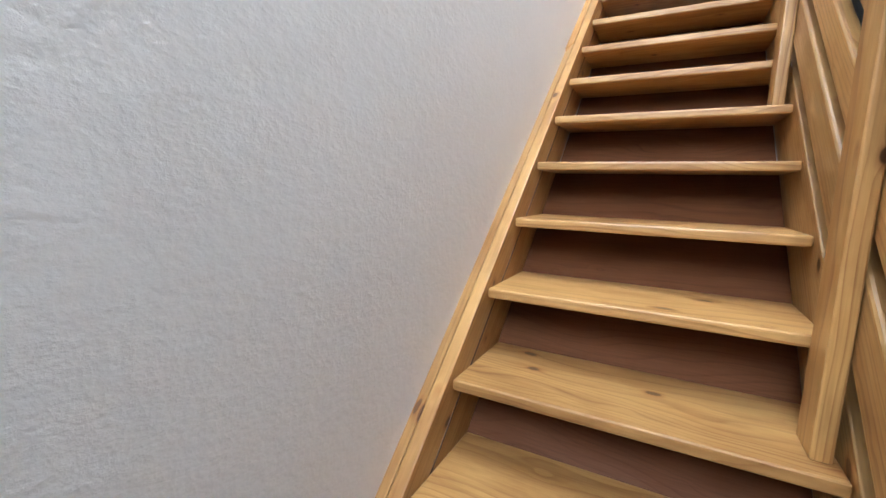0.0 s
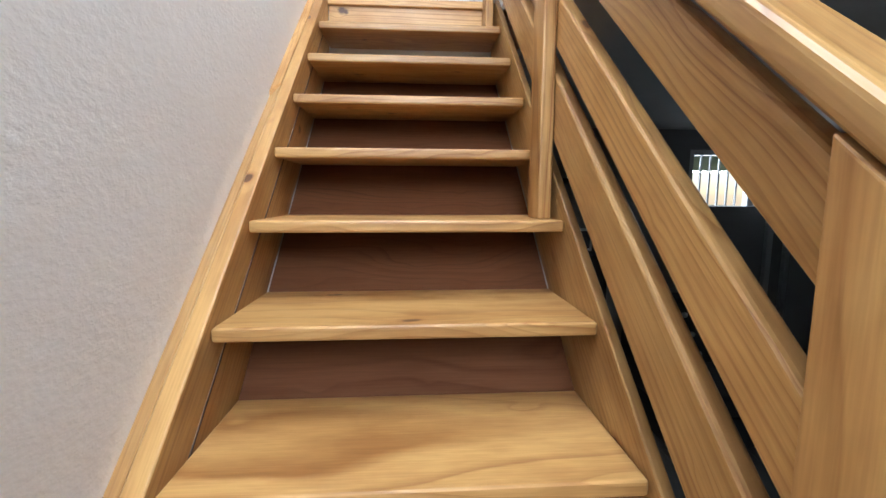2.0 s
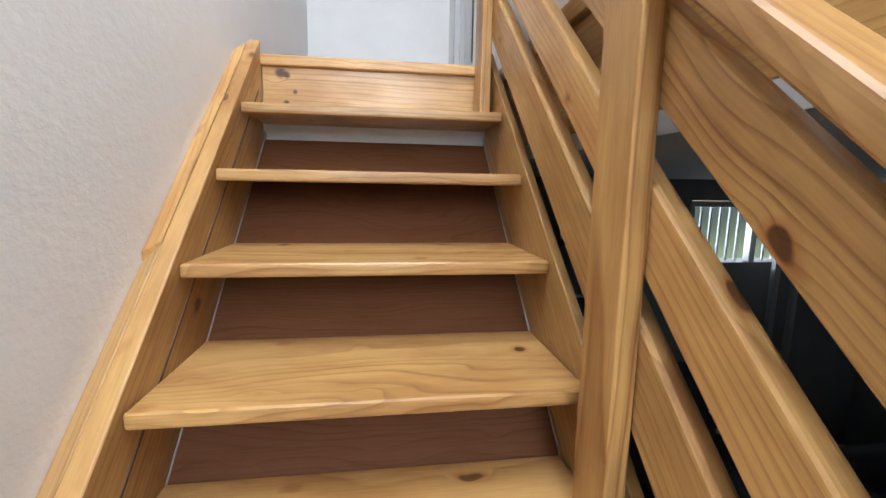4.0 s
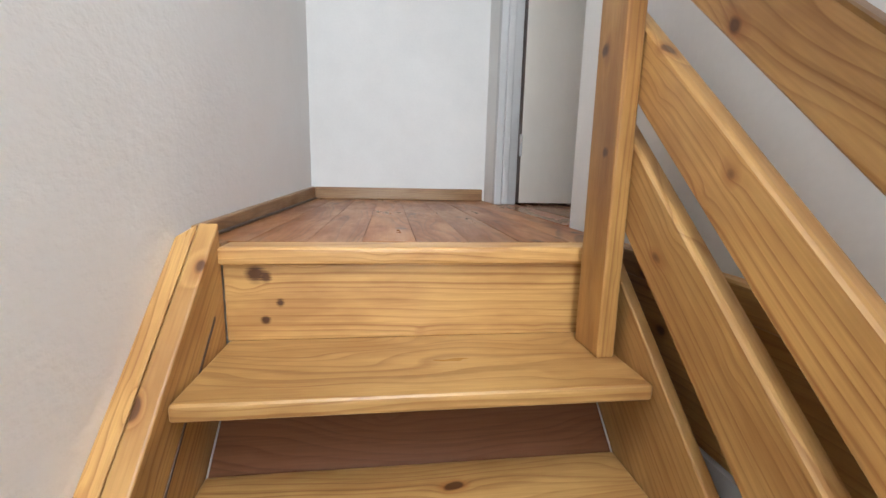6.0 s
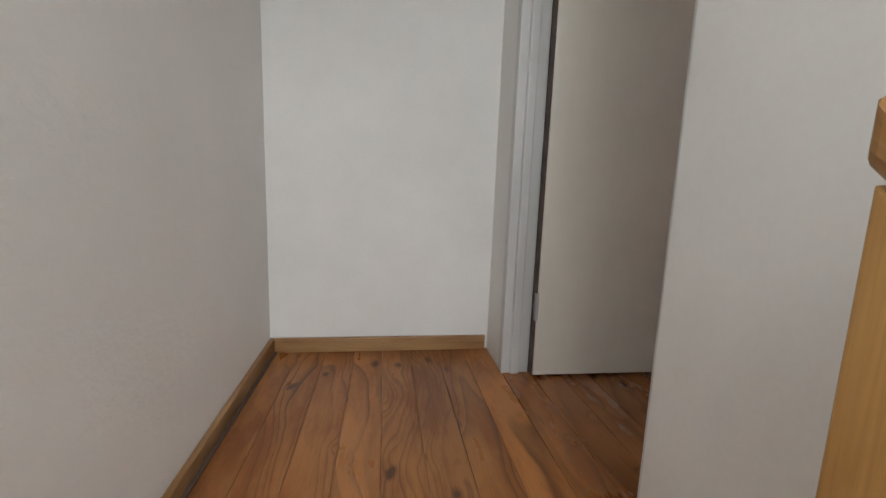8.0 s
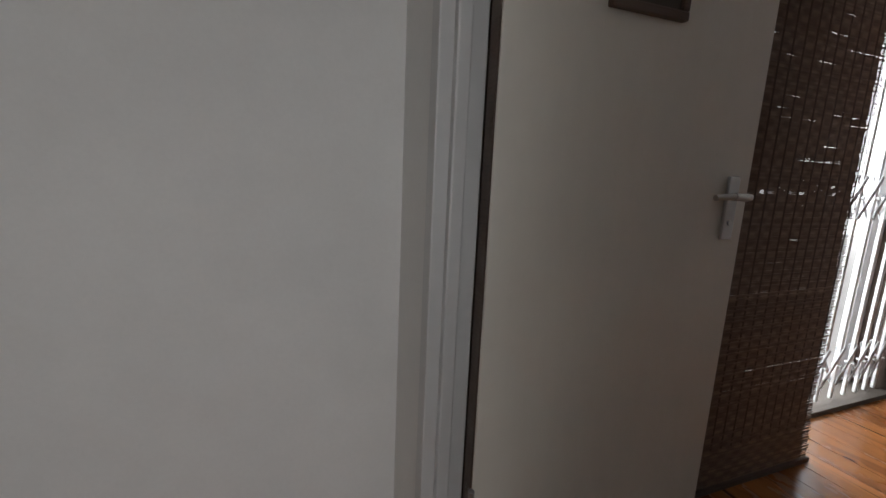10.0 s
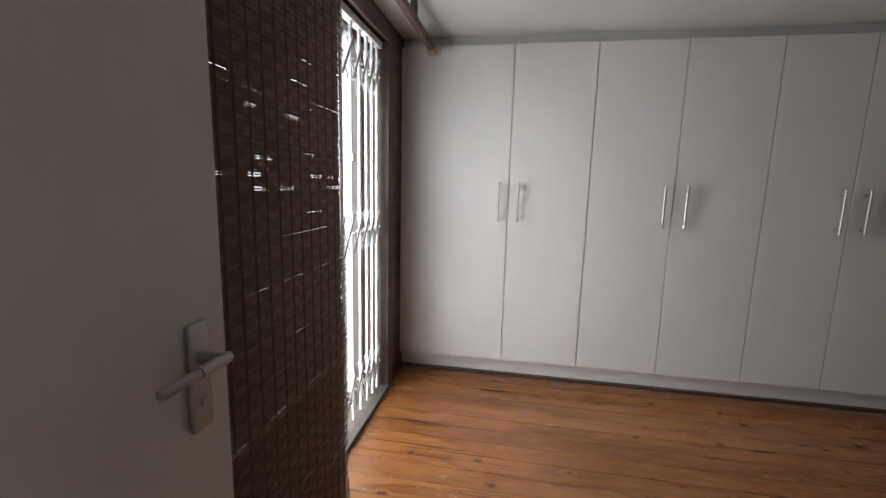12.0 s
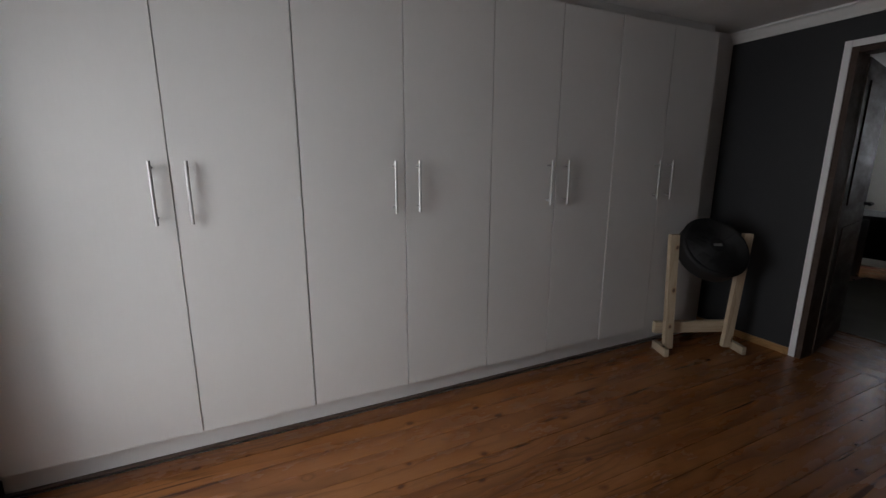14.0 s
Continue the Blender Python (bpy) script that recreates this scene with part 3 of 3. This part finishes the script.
for k in range(rows):
    z = 0.008 + (2.05 / rows) * k
    y = 1.285 - 0.0024 * math.sin(z * 3.1) - 0.012 * max(0.0, 0.22 - z) / 0.22 + (0.0012 if k % 2 else -0.0012) + (0.0032 if k % 6 == 0 else 0.0)
    x1 = BL_X1 + rng.uniform(-0.006, 0.006) + 0.05 * max(0.0, 0.25 - z)
    spans, x = [], BL_X0
    dashes = rng.choice((5, 6, 7, 8)) if k in open_rows else (1 if rng.random() < 0.06 else 0)
    for a in sorted(rng.uniform(BL_X0 + 0.3, x1 - 0.1) for _ in range(dashes)):
        if a < x:
            continue
        spans.append((x, a))
        x = a + rng.uniform(0.035, 0.10)
        add_box(reeds, a, x, y - 0.0012, y + 0.0012, z - 0.0025, z + 0.0025)
    spans.append((x, x1 - 0.034))
    for a, b in spans:
        if b > a:
            add_box(reeds, a, b, y - 0.0013, y + 0.0013, z - 0.0031, z + 0.0031)
    add_box(reeds, x1 - 0.034, x1, y - 0.0013, y + 0.0013, z - 0.0018, z + 0.0018)
part("bottom_bar", box(BL_X0, BL_X1 + 0.012, 1.262, 1.286, 0.0, 0.022, 0.004), BROWN, blind)
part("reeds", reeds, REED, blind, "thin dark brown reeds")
for k in range(22):
    x = BL_X0 + 0.03 + k * 0.0505
    cord = bmesh.new()
    add_box(cord, x - 0.004, x + 0.004, 1.2806, 1.2812, 0.02, 2.06)
    part("warp_band", cord, REEDBAND, blind, "woven thread band")

# ---- glazed door, frame and trellis gate ----
win1 = thing("window_1", (2.7, BACK_Y + 0.1, 0), "brown-framed glazed door with white sliding panels", "window", kind="structure")
part("window_frame", box(WIN_X1 - 0.002, WIN_X1 + 0.10, BACK_Y - 0.022, BACK_Y + 0.12, 0.0, WIN_TOP + 0.08, 0.004), BROWN, win1)
part("window_frame", box(WIN_X0 - 0.1, WIN_X1 - 0.003, BACK_Y - 0.022, BACK_Y + 0.12, WIN_TOP, WIN_TOP + 0.08, 0.004), BROWN, win1)
part("window_sill", box(WIN_X0, WIN_X1 - 0.003, BACK_Y - 0.03, BACK_Y + 0.02, -0.004, 0.024, 0.004), WEATHERED, win1, "grey weathered timber threshold")
part("window_sill", box(WIN_X0, WIN_X1 - 0.003, BACK_Y + 0.021, BACK_Y + 0.19, -0.02, 0.012, 0.003), WEATHERED, win1, "grimy sliding track")
for x0, x1, y in ((3.37, WIN_X1 - 0.004, BACK_Y + 0.15), (1.92, 1.98, BACK_Y + 0.15)):
    part("sliding_stile", box(x0, x1, y, y + 0.035, 0.016, WIN_TOP, 0.003), GATE, win1, "white aluminium stile")
# Head rail made translucent so that the glare behind brightens it.
part("sliding_rail", box(1.98, 3.369, BACK_Y + 0.15, BACK_Y + 0.185, 1.84, WIN_TOP - 0.002, 0.003), NET, win1, "white translucent head panel")
gate = thing("security_gate", (3.0, BACK_Y + 0.036, 0.02), "white folding trellis security gate", "gate")
GX = [3.455, 3.375, 3.29, 3.19, 3.08, 2.96, 2.84, 2.72, 2.60, 2.48, 2.36, 2.24]
GY = BACK_Y + 0.036
for x in GX:
    part("upright", box(x - 0.0105, x + 0.0105, GY - 0.007, GY + 0.007, 0.026, 2.0, 0.003), GATE, gate)
for zc in (0.20, 1.02, 1.84):
    for a, b in zip(GX, GX[1:]):
        for s in (-1, 1):
            bm = bmesh.new()
            yy = GY + 0.014 * s
            add_box(bm, -0.5, 0.5, -0.002, 0.002, -0.009, 0.009)
            d = Vector((b - a, 0, s * 0.17))
            mm = at((a + b) / 2, yy, zc) @ Matrix.Rotation(-math.atan2(d.z, d.x), 4, "Y") @ Matrix.Diagonal((d.length * 1.12, 1, 1, 1))
            bmesh.ops.transform(bm, matrix=mm, verts=bm.verts)
            part("lattice_strap", bm, STRAP, gate)
    for x in GX:
        part("pivot_pin", rod(bmesh.new(), (x, GY - 0.02, zc), (x, GY + 0.02, zc), 0.007, 8), CHROME, gate)
part("gate_track", box(WIN_X0, WIN_X1 - 0.004, GY - 0.02, GY + 0.02, 2.0, 2.036, 0.003), GATE, gate)
lk = box(3.068, 3.092, GY - 0.018, GY + 0.018, 1.37, 1.41, 0.006)
part("lock_box", lk, CHROME, gate, "small steel lock case")
structure("baseboard_window", box(WIN_X1 + 0.101, WARD_X - 0.002, BACK_Y - 0.016, BACK_Y - 0.001, 0, 0.07, 0.003), BROWN, "dark brown skirting beside the glazed door", "baseboard")

# ---- outside the glazed door ----
structure("balcony", box(0.5, 13.9, BACK_Y + 0.2, BACK_Y + 6.9, -0.26, -0.04), CONCRETE, "pale concrete balcony floor", "balcony")
haze = box(-8, 14, BACK_Y + 7.0, BACK_Y + 7.1, -0.3, 9)
add_box(haze, 14.0, 14.1, BACK_Y + 0.4, BACK_Y + 7.0, -0.3, 9)
structure("backdrop", haze, GLARE, "blank bright overcast sky beyond the balcony", "sky")

# ---- fan on a timber stand ----
A, B = Vector((3.69, -2.01, 0)), Vector((3.52, -2.44, 0))
u = (B - A).normalized()
nrm = Vector((u.y, -u.x, 0))
if nrm.x > 0:
    nrm = -nrm
STAND = Matrix((( u.x, nrm.x, 0, (A.x + B.x) / 2), (u.y, nrm.y, 0, (A.y + B.y) / 2), (0, 0, 1, 0), (0, 0, 0, 1)))
HALF = (B - A).length / 2
stand = thing("timber_stand", ((A.x + B.x) / 2, (A.y + B.y) / 2, 0), "raw pine stand with two uprights and feet", "stand")
for s in (-1, 1):
    part("upright", plank(0.80, 0.06, 0.036, 0.003), RAW, stand, "", STAND @ at(s * HALF, -0.0, 0.42) @ Matrix.Rotation(radians(s * 3.0), 4, "Y") @ Matrix.Rotation(radians(90), 4, "Z") @ UP )
    part("foot", plank(0.16, 0.030, 0.055, 0.003), RAW, stand, "", STAND @ at(s * (HALF + 0.040), 0.02, 0.0275, Matrix.Rotation(radians(90), 4, "Z")))
part("crossbar", plank(2 * HALF + 0.06, 0.036, 0.08, 0.003), RAW, stand, "", STAND @ at(-0.03, -0.05, 0.155))
fan = thing("drum_fan", ((A.x + B.x) / 2, (A.y + B.y) / 2, 0.5), "round black drum fan slung between timber uprights", "fan")
FM = STAND @ at(0, 0.0, 0.70) @ Matrix.Rotation(radians(40), 4, "X")
prof = [(0.17, -0.045), (0.20, -0.040), (0.211, -0.02), (0.211, 0.05), (0.219, 0.07), (0.207, 0.085), (0.19, 0.08)]
hb = bmesh.new()
seg = 40
ringv = []
for r, yv in prof:
    ringv.append([hb.verts.new((r * math.cos(2 * math.pi * k / seg), yv, r * math.sin(2 * math.pi * k / seg))) for k in range(seg)])
for a, b in zip(ringv, ringv[1:]):
    for k in range(seg):
        hb.faces.new((a[k], a[(k + 1) % seg], b[(k + 1) % seg], b[k]))
hb.faces.new(ringv[0])
for f in hb.faces:
    f.smooth = True
part("drum", hb, BLACK, fan, "", FM)
gr = bmesh.new()
for r in [0.05 + 0.0095 * i for i in range(16)]:
    pts = [(r * math.cos(2 * math.pi * k / 28), 0.088, r * math.sin(2 * math.pi * k / 28)) for k in range(28)]
    for k in range(28):
        rod(gr, pts[k], pts[(k + 1) % 28], 0.0034, 4)
for k in range(12):
    a = math.pi * 2 * k / 12
    rod(gr, (0.04 * math.cos(a), 0.09, 0.04 * math.sin(a)), (0.198 * math.cos(a), 0.085, 0.198 * math.sin(a)), 0.002, 4)
part("grille", gr, BLACK, fan, "", FM)
hub = bmesh.new()
rod(hub, (0, -0.03, 0), (0, 0.096, 0), 0.05, 24)
part("hub", hub, BLACK, fan, "", FM)
for k in range(5):
    bl = plank(0.12, 0.07, 0.003, 0.001)
    part("blade", bl, BLACK, fan, "", FM @ Matrix.Rotation(2 * math.pi * k / 5, 4, "Y") @ at(0.11, 0.03, 0, Matrix.Rotation(radians(65), 4, "X")))
part("badge", box(-0.028, 0.028, 0.096, 0.0985, -0.009, 0.009, 0.002), CHROME, fan, "small silver badge", FM)
for s in (-1, 1):
    pv = bmesh.new()
    rod(pv, (s * 0.209, 0, 0), (s * (HALF - 0.017), 0, 0), 0.012, 12)
    part("pivot", pv, BLACK, fan, "", FM)

# ---- charcoal wall: cornice, door to the study ----
cn = bmesh.new()
pr = ((0, 0), (0.012, 0.0), (0.02, 0.018), (0.045, 0.05), (0.06, 0.058), (0.06, 0.07), (0, 0.07))
ends = [[cn.verts.new((x, CHAR_Y + dy, CEIL - 0.07 + dz - 0.001)) for dy, dz in pr] for x in (PART_X1, WARD_X + 0.128)]
for k in range(len(pr)):
    cn.faces.new((ends[0][k], ends[1][k], ends[1][(k + 1) % len(pr)], ends[0][(k + 1) % len(pr)]))
cn.faces.new(ends[0])
cn.faces.new(ends[1][::-1])
structure("cornice", cn, CORNICE, "white coved cornice above the charcoal wall", "cornice")
d2 = thing("door_2", (DX1, CHAR_Y, 0), "dark brown door open into the study, white architrave", "door", kind="structure")
part("architrave", box(DX1, DX1 + 0.036, CHAR_Y, CHAR_Y + 0.016, 0, DTOP + 0.036, 0.003), GATE, d2)
part("architrave", box(DX0 - 0.036, DX1 - 0.001, CHAR_Y, CHAR_Y + 0.016, DTOP, DTOP + 0.036, 0.003), GATE, d2)
part("architrave", box(DX0 - 0.036, DX0, CHAR_Y, CHAR_Y + 0.016, 0, DTOP - 0.001, 0.003), GATE, d2)
part("door_jamb", box(DX1 - 0.035, DX1 - 0.001, CHAR_Y - 0.125, CHAR_Y + 0.012, 0, DTOP - 0.001, 0.003), DARKDOOR, d2)
part("door_jamb", box(DX0 + 0.001, DX0 + 0.035, CHAR_Y - 0.125, CHAR_Y + 0.012, 0, DTOP - 0.001, 0.003), DARKDOOR, d2)
part("door_head", box(DX0 + 0.036, DX1 - 0.036, CHAR_Y - 0.125, CHAR_Y + 0.012, DTOP - 0.036, DTOP - 0.001, 0.003), DARKDOOR, d2)
lm = at(DX1 - 0.04, CHAR_Y - 0.128, 0.01) @ Matrix.Rotation(radians(-78), 4, "Z")
lf2 = part("door_leaf", box(0.0, 0.74, 0.0, 0.04, 0, 1.88, 0.003), DARKDOOR, d2, "dark brown panelled door", lm)
for z0, z1 in ((0.16, 0.86), (1.0, 1.76)):
    part("panel", box(0.1, 0.64, -0.010, 0.0, z0, z1, 0.006), DARKDOOR, lf2, "", lm)
hk = bmesh.new()
rod(hk, (0.68, -0.045, 0.98), (0.68, 0.0, 0.98), 0.012, 12)
rod(hk, (0.68, -0.045, 0.98), (0.58, -0.045, 0.98), 0.009, 12)
part("door_handle", hk, BLACK, lf2, "", lm)
structure("baseboard_charcoal", box(DX1 + 0.037, WARD_X + 0.128, CHAR_Y + 0.001, CHAR_Y + 0.016, 0, 0.05, 0.003), SKIRT, "pine skirting below the charcoal wall", "baseboard")

# ---- study beyond the doorway ----
st = box(PART_X1, 2.5, -6.7, -6.5, -0.02, CEIL)
add_box(st, 2.5, 4.1, -6.7, -6.5, -0.02, 0.8)
add_box(st, 2.5, 4.1, -6.7, -6.5, 1.9, CEIL)
add_box(st, 4.1, WARD_X + 0.62, -6.7, -6.5, -0.02, CEIL)
structure("wall_study_south", st, WHITE, "white study wall with a window opening")
structure("wall_study_west", box(PART_X1 - 0.1, PART_X1, -6.5, -5.002, -0.02, CEIL), WHITE, "white study wall")
rug = thing("floor_rug", (2.9, -4.6, 0), "grey woven rug on the study floor", "rug")
part("mat", box(2.0, 4.0, -5.7, -3.55, 0.001, 0.012, 0.004), RUG, rug)
desk = thing("study_desk", (3.4, -5.3, 0), "black desk with papers in the study", "desk")
part("desktop", box(2.7, 4.2, -5.9, -5.2, 0.70, 0.74, 0.004), BLACK, desk)
for x in (2.73, 4.13):
    part("leg", box(x, x + 0.05, -5.87, -5.22, 0.0, 0.70, 0.004), BLACK, desk)
part("modesty_panel", box(2.79, 4.12, -5.86, -5.83, 0.2, 0.69, 0.003), BLACK, desk)
scr = thing("monitor", (3.3, -5.5, 0.74), "black flat monitor on the desk", "monitor")
part("screen", box(3.0, 3.6, -5.55, -5.52, 0.85, 1.2, 0.006), BLACK, scr)
part("stand", box(3.27, 3.33, -5.56, -5.5, 0.75, 0.9, 0.004), BLACK, scr)
part("foot", box(3.18, 3.42, -5.62, -5.46, 0.741, 0.752, 0.003), BLACK, scr)
chair = thing("office_chair", (3.1, -4.8, 0), "dark office chair beside the desk", "chair")
part("seat", box(2.85, 3.35, -5.05, -4.6, 0.44, 0.52, 0.03, 3), DARK, chair)
part("backrest", box(2.88, 3.32, -4.63, -4.56, 0.56, 1.02, 0.03, 3), DARK, chair)
cg = bmesh.new()
rod(cg, (3.1, -4.8, 0.1), (3.1, -4.8, 0.45), 0.025, 12)
part("gas_column", cg, BLACK, chair)
for k in range(5):
    a = 2 * math.pi * k / 5
    lg = bmesh.new()
    rod(lg, (3.1, -4.8, 0.1), (3.1 + 0.28 * math.cos(a), -4.8 + 0.28 * math.sin(a), 0.06), 0.018, 8)
    rod(lg, (3.1 + 0.28 * math.cos(a), -4.8 + 0.28 * math.sin(a), 0.012), (3.1 + 0.28 * math.cos(a), -4.8 + 0.28 * math.sin(a), 0.06), 0.025, 10)
    part("base_arm", lg, BLACK, chair)
cu = thing("net_curtain", (3.3, -6.42, 0.7), "thin white curtain over the study window", "curtain")
cb = bmesh.new()
cols = 60
top = [cb.verts.new((2.4 + 1.8 * k / cols, -6.42 + 0.025 * math.sin(k * 1.3), 2.0)) for k in range(cols + 1)]
low = [cb.verts.new((2.4 + 1.8 * k / cols, -6.42 + 0.035 * math.sin(k * 1.3 + 0.3), 0.7)) for k in range(cols + 1)]
for k in range(cols):
    cb.faces.new((top[k], top[k + 1], low[k + 1], low[k]))
for f in cb.faces:
    f.smooth = True
part("cloth", cb, NET, cu)
part("rod", box(2.3, 4.3, -6.44, -6.42, 2.0, 2.02, 0.004), BLACK, cu)

# ---- ground floor room seen through the railing ----
gw = box(0.7, 2.75, BACK_Y, BACK_Y + 0.2, LOW, -0.295)
add_box(gw, 2.75, 3.95, BACK_Y, BACK_Y + 0.2, -0.49, -0.295)
add_box(gw, 2.75, 3.95, BACK_Y, BACK_Y + 0.2, LOW, -0.98)
add_box(gw, 3.95, 4.7, BACK_Y, BACK_Y + 0.2, LOW, -0.295)
structure("wall_ground_north", gw, GREYWALL, "dim grey wall with a wide glazed opening")
structure("wall_ground_east", box(4.5, 4.7, -4.8, BACK_Y, LOW, -0.25), GREYWALL, "dim grey wall of the ground floor room")
w2 = thing("window_2", (3.0, BACK_Y + 0.08, LOW), "white-framed glazed doors with trellis bars", "window", kind="structure")
for x in (2.75, 3.32, 3.90):
    part("window_frame", box(x, x + 0.05, BACK_Y + 0.02, BACK_Y + 0.08, -0.978, -0.495, 0.003), ALU, w2)
part("window_frame", box(2.801, 3.899, BACK_Y + 0.02, BACK_Y + 0.08, -0.54, -0.495, 0.003), ALU, w2)
for k in range(13):
    x = 2.84 + k * 0.086
    if all(abs(x - f - 0.025) > 0.04 for f in (2.75, 3.32, 3.90)):
        part("trellis_bar", box(x - 0.007, x + 0.007, BACK_Y + 0.10, BACK_Y + 0.115, -0.978, -0.50), GATE, w2)
slid = thing("sliding_door_leaf", (3.45, 1.33, LOW), "aluminium sliding door leaf standing open", "door")
part("stile", box(3.36, 3.41, 1.30, 1.34, LOW + 0.01, -0.62, 0.004), ALU, slid)
part("stile", box(3.46, 3.50, 1.22, 1.26, LOW + 0.01, -0.62, 0.004), ALU, slid)
part("rail", box(3.361, 3.499, 1.261, 1.299, LOW + 0.01, LOW + 0.06, 0.003), ALU, slid)


def sofa(x, y, w, turn, label):
    so = thing("armchair", (x, y, LOW), label, "armchair", "seats in the lounge")
    M = at(x, y, LOW, Matrix.Rotation(radians(turn), 4, "Z"))
    part("base", box(-w / 2, w / 2, -0.4, 0.38, 0.08, 0.30, 0.03, 3), DARK, so, "", M)
    part("seat_cushion", box(-w / 2 + 0.14, w / 2 - 0.14, -0.42, 0.2, 0.305, 0.46, 0.05, 4), DARK, so, "", M)
    for s in (-1, 1):
        part("arm", box(s * (w / 2 - 0.07) - 0.07, s * (w / 2 - 0.07) + 0.07, -0.4, 0.3, 0.31, 0.62, 0.05, 4), DARK, so, "", M)
        for yy in (-0.34, 0.3):
            part("leg", box(s * (w / 2 - 0.1) - 0.025, s * (w / 2 - 0.1) + 0.025, yy, yy + 0.05, 0, 0.08), BLACK, so, "", M)
    bk = box(-w / 2 + 0.02, w / 2 - 0.02, 0.2, 0.42, 0.31, 0.98, 0.07, 4)
    part("backrest", bk, DARK, so, "", M)
    for r in range(3):
        for c in range(5):
            bt = bmesh.new()
            bmesh.ops.create_uvsphere(bt, u_segments=10, v_segments=6, radius=0.022)
            part("button", bt, ALU, so, "shiny tufting button", M @ at(-w / 2 + 0.14 + (w - 0.28) * (c + 0.5 * (r % 2)) / 4.6, 0.195, 0.52 + 0.16 * r))


sofa(2.55, 0.85, 0.95, 0, "dark grey tufted armchair with shiny buttons")
sofa(3.7, 0.2, 0.95, -90, "dark grey tufted armchair turned sideways")
shelf = thing("wall_shelf_unit", (1.4, 1.3, LOW), "dark shelf unit with small ornaments", "shelf")
part("side", box(1.0, 1.03, 1.15, BACK_Y - 0.004, LOW, LOW + 1.9, 0.003), BLACK, shelf)
part("side", box(1.88, 1.91, 1.15, BACK_Y - 0.004, LOW, LOW + 1.9, 0.003), BLACK, shelf)
for z in (0.1, 0.7, 1.3, 1.87):
    part("shelf", box(1.031, 1.879, 1.15, BACK_Y - 0.004, LOW + z, LOW + z + 0.03, 0.003), BLACK, shelf)
for k, (x, z, w, h) in enumerate(((1.2, 1.33, 0.16, 0.22), (1.5, 1.33, 0.2, 0.26), (1.75, 1.33, 0.12, 0.18), (1.25, 0.73, 0.2, 0.28), (1.6, 0.73, 0.22, 0.3))):
    pf = thing("photo_frame", (x, 1.25, LOW + z), "small pale framed picture standing on a shelf", "picture frame", "frames on the shelf")
    part("frame", box(x - w / 2, x + w / 2, 1.23, 1.25, LOW + z, LOW + z + h, 0.004), ALU, pf)
    part("print", box(x - w / 2 + 0.02, x + w / 2 - 0.02, 1.227, 1.2295, LOW + z + 0.02, LOW + z + h - 0.02), DARK, pf)
word = bpy.data.curves.new("letters", "FONT")
word.body, word.size, word.extrude, word.align_x = "LOVE", 0.14, 0.008, "CENTER"
wo = new("wall_letters", word)
wo.matrix_basis = at(1.74, 1.22, LOW + 1.905, Matrix.Rotation(radians(90), 4, "X"))
wo.data.materials.append(GATE)
tagged(wo, "white wooden letters standing on top of the dark shelf", "letters")
TS = 0.6
gt = structure("floor_ground_tiles", box(0.9, 0.95, -4.7, -4.65, LOW - 0.01, LOW - 0.002), TILE, "large glossy grey floor tiles", "floor")
tile_mesh = None
for i in range(7):
    for j in range(11):
        m = at(0.3 + 0.3 + i * TS, -4.8 + 0.3 + j * TS, LOW + 0.003)
        if m.translation.x > 4.6 or m.translation.y > BACK_Y - 0.1:
            continue
        if tile_mesh is None:
            tile_mesh = part("tile", box(-TS / 2 + 0.003, TS / 2 - 0.003, -TS / 2 + 0.003, TS / 2 - 0.003, -0.003, 0.003, 0.0015), TILE, gt, "", m).data
        else:
            part("tile", tile_mesh, TILE, gt, "", m)

# ---- floor boards ----
lf = structure("floor_landing", box(0.2, 0.6, 0.3, 0.9, -0.022, -0.0205), FLOORWOOD, "varnished pine floor boards on the landing", "floor")
n = 8
bw = (PART_X0 - WALL_L) / n
Y0 = 0.0875
for k in range(n):
    part("floor_board", plank(BACK_Y - Y0, bw - 0.0010, 0.02, 0.0012), FLOORWOOD, lf, "", at(WALL_L + (k + 0.5) * bw, (Y0 + BACK_Y) / 2, -0.0102 - 0.0006 * (k % 3), ALONG_Y))
bf = structure("floor_bedroom", box(1.5, 2.5, -1, 1, -0.022, -0.0205), ROOMWOOD, "worn varnished pine floor boards of the bedroom", "floor")
nb = 27
bw = (WARD_X + 0.03 - PART_X0) / nb
rb = random.Random(3)
for k in range(nb):
    x = PART_X0 + (k + 0.5) * bw
    a, b = CHAR_Y - 0.12, BACK_Y - 0.001
    if x < PART_X1:
        a, b = DOOR_Y0, DOOR_Y1
        part("floor_board", plank(b - a, bw - 0.0024, 0.02, 0.0016), ROOMWOOD, bf, "", at(x, (a + b) / 2, -0.0103, ALONG_Y))
        continue
    part("floor_board", plank(b - a, bw - 0.0014, 0.02, 0.0012), ROOMWOOD, bf, "", at(x, (a + b) / 2, -0.0102 - 0.0007 * rb.random(), ALONG_Y))
sf = structure("floor_study", box(PART_X1, WARD_X + 0.62, -6.5, CHAR_Y - 0.122, -0.021, -0.002), ROOMWOOD, "glossy dark timber study floor", "floor")
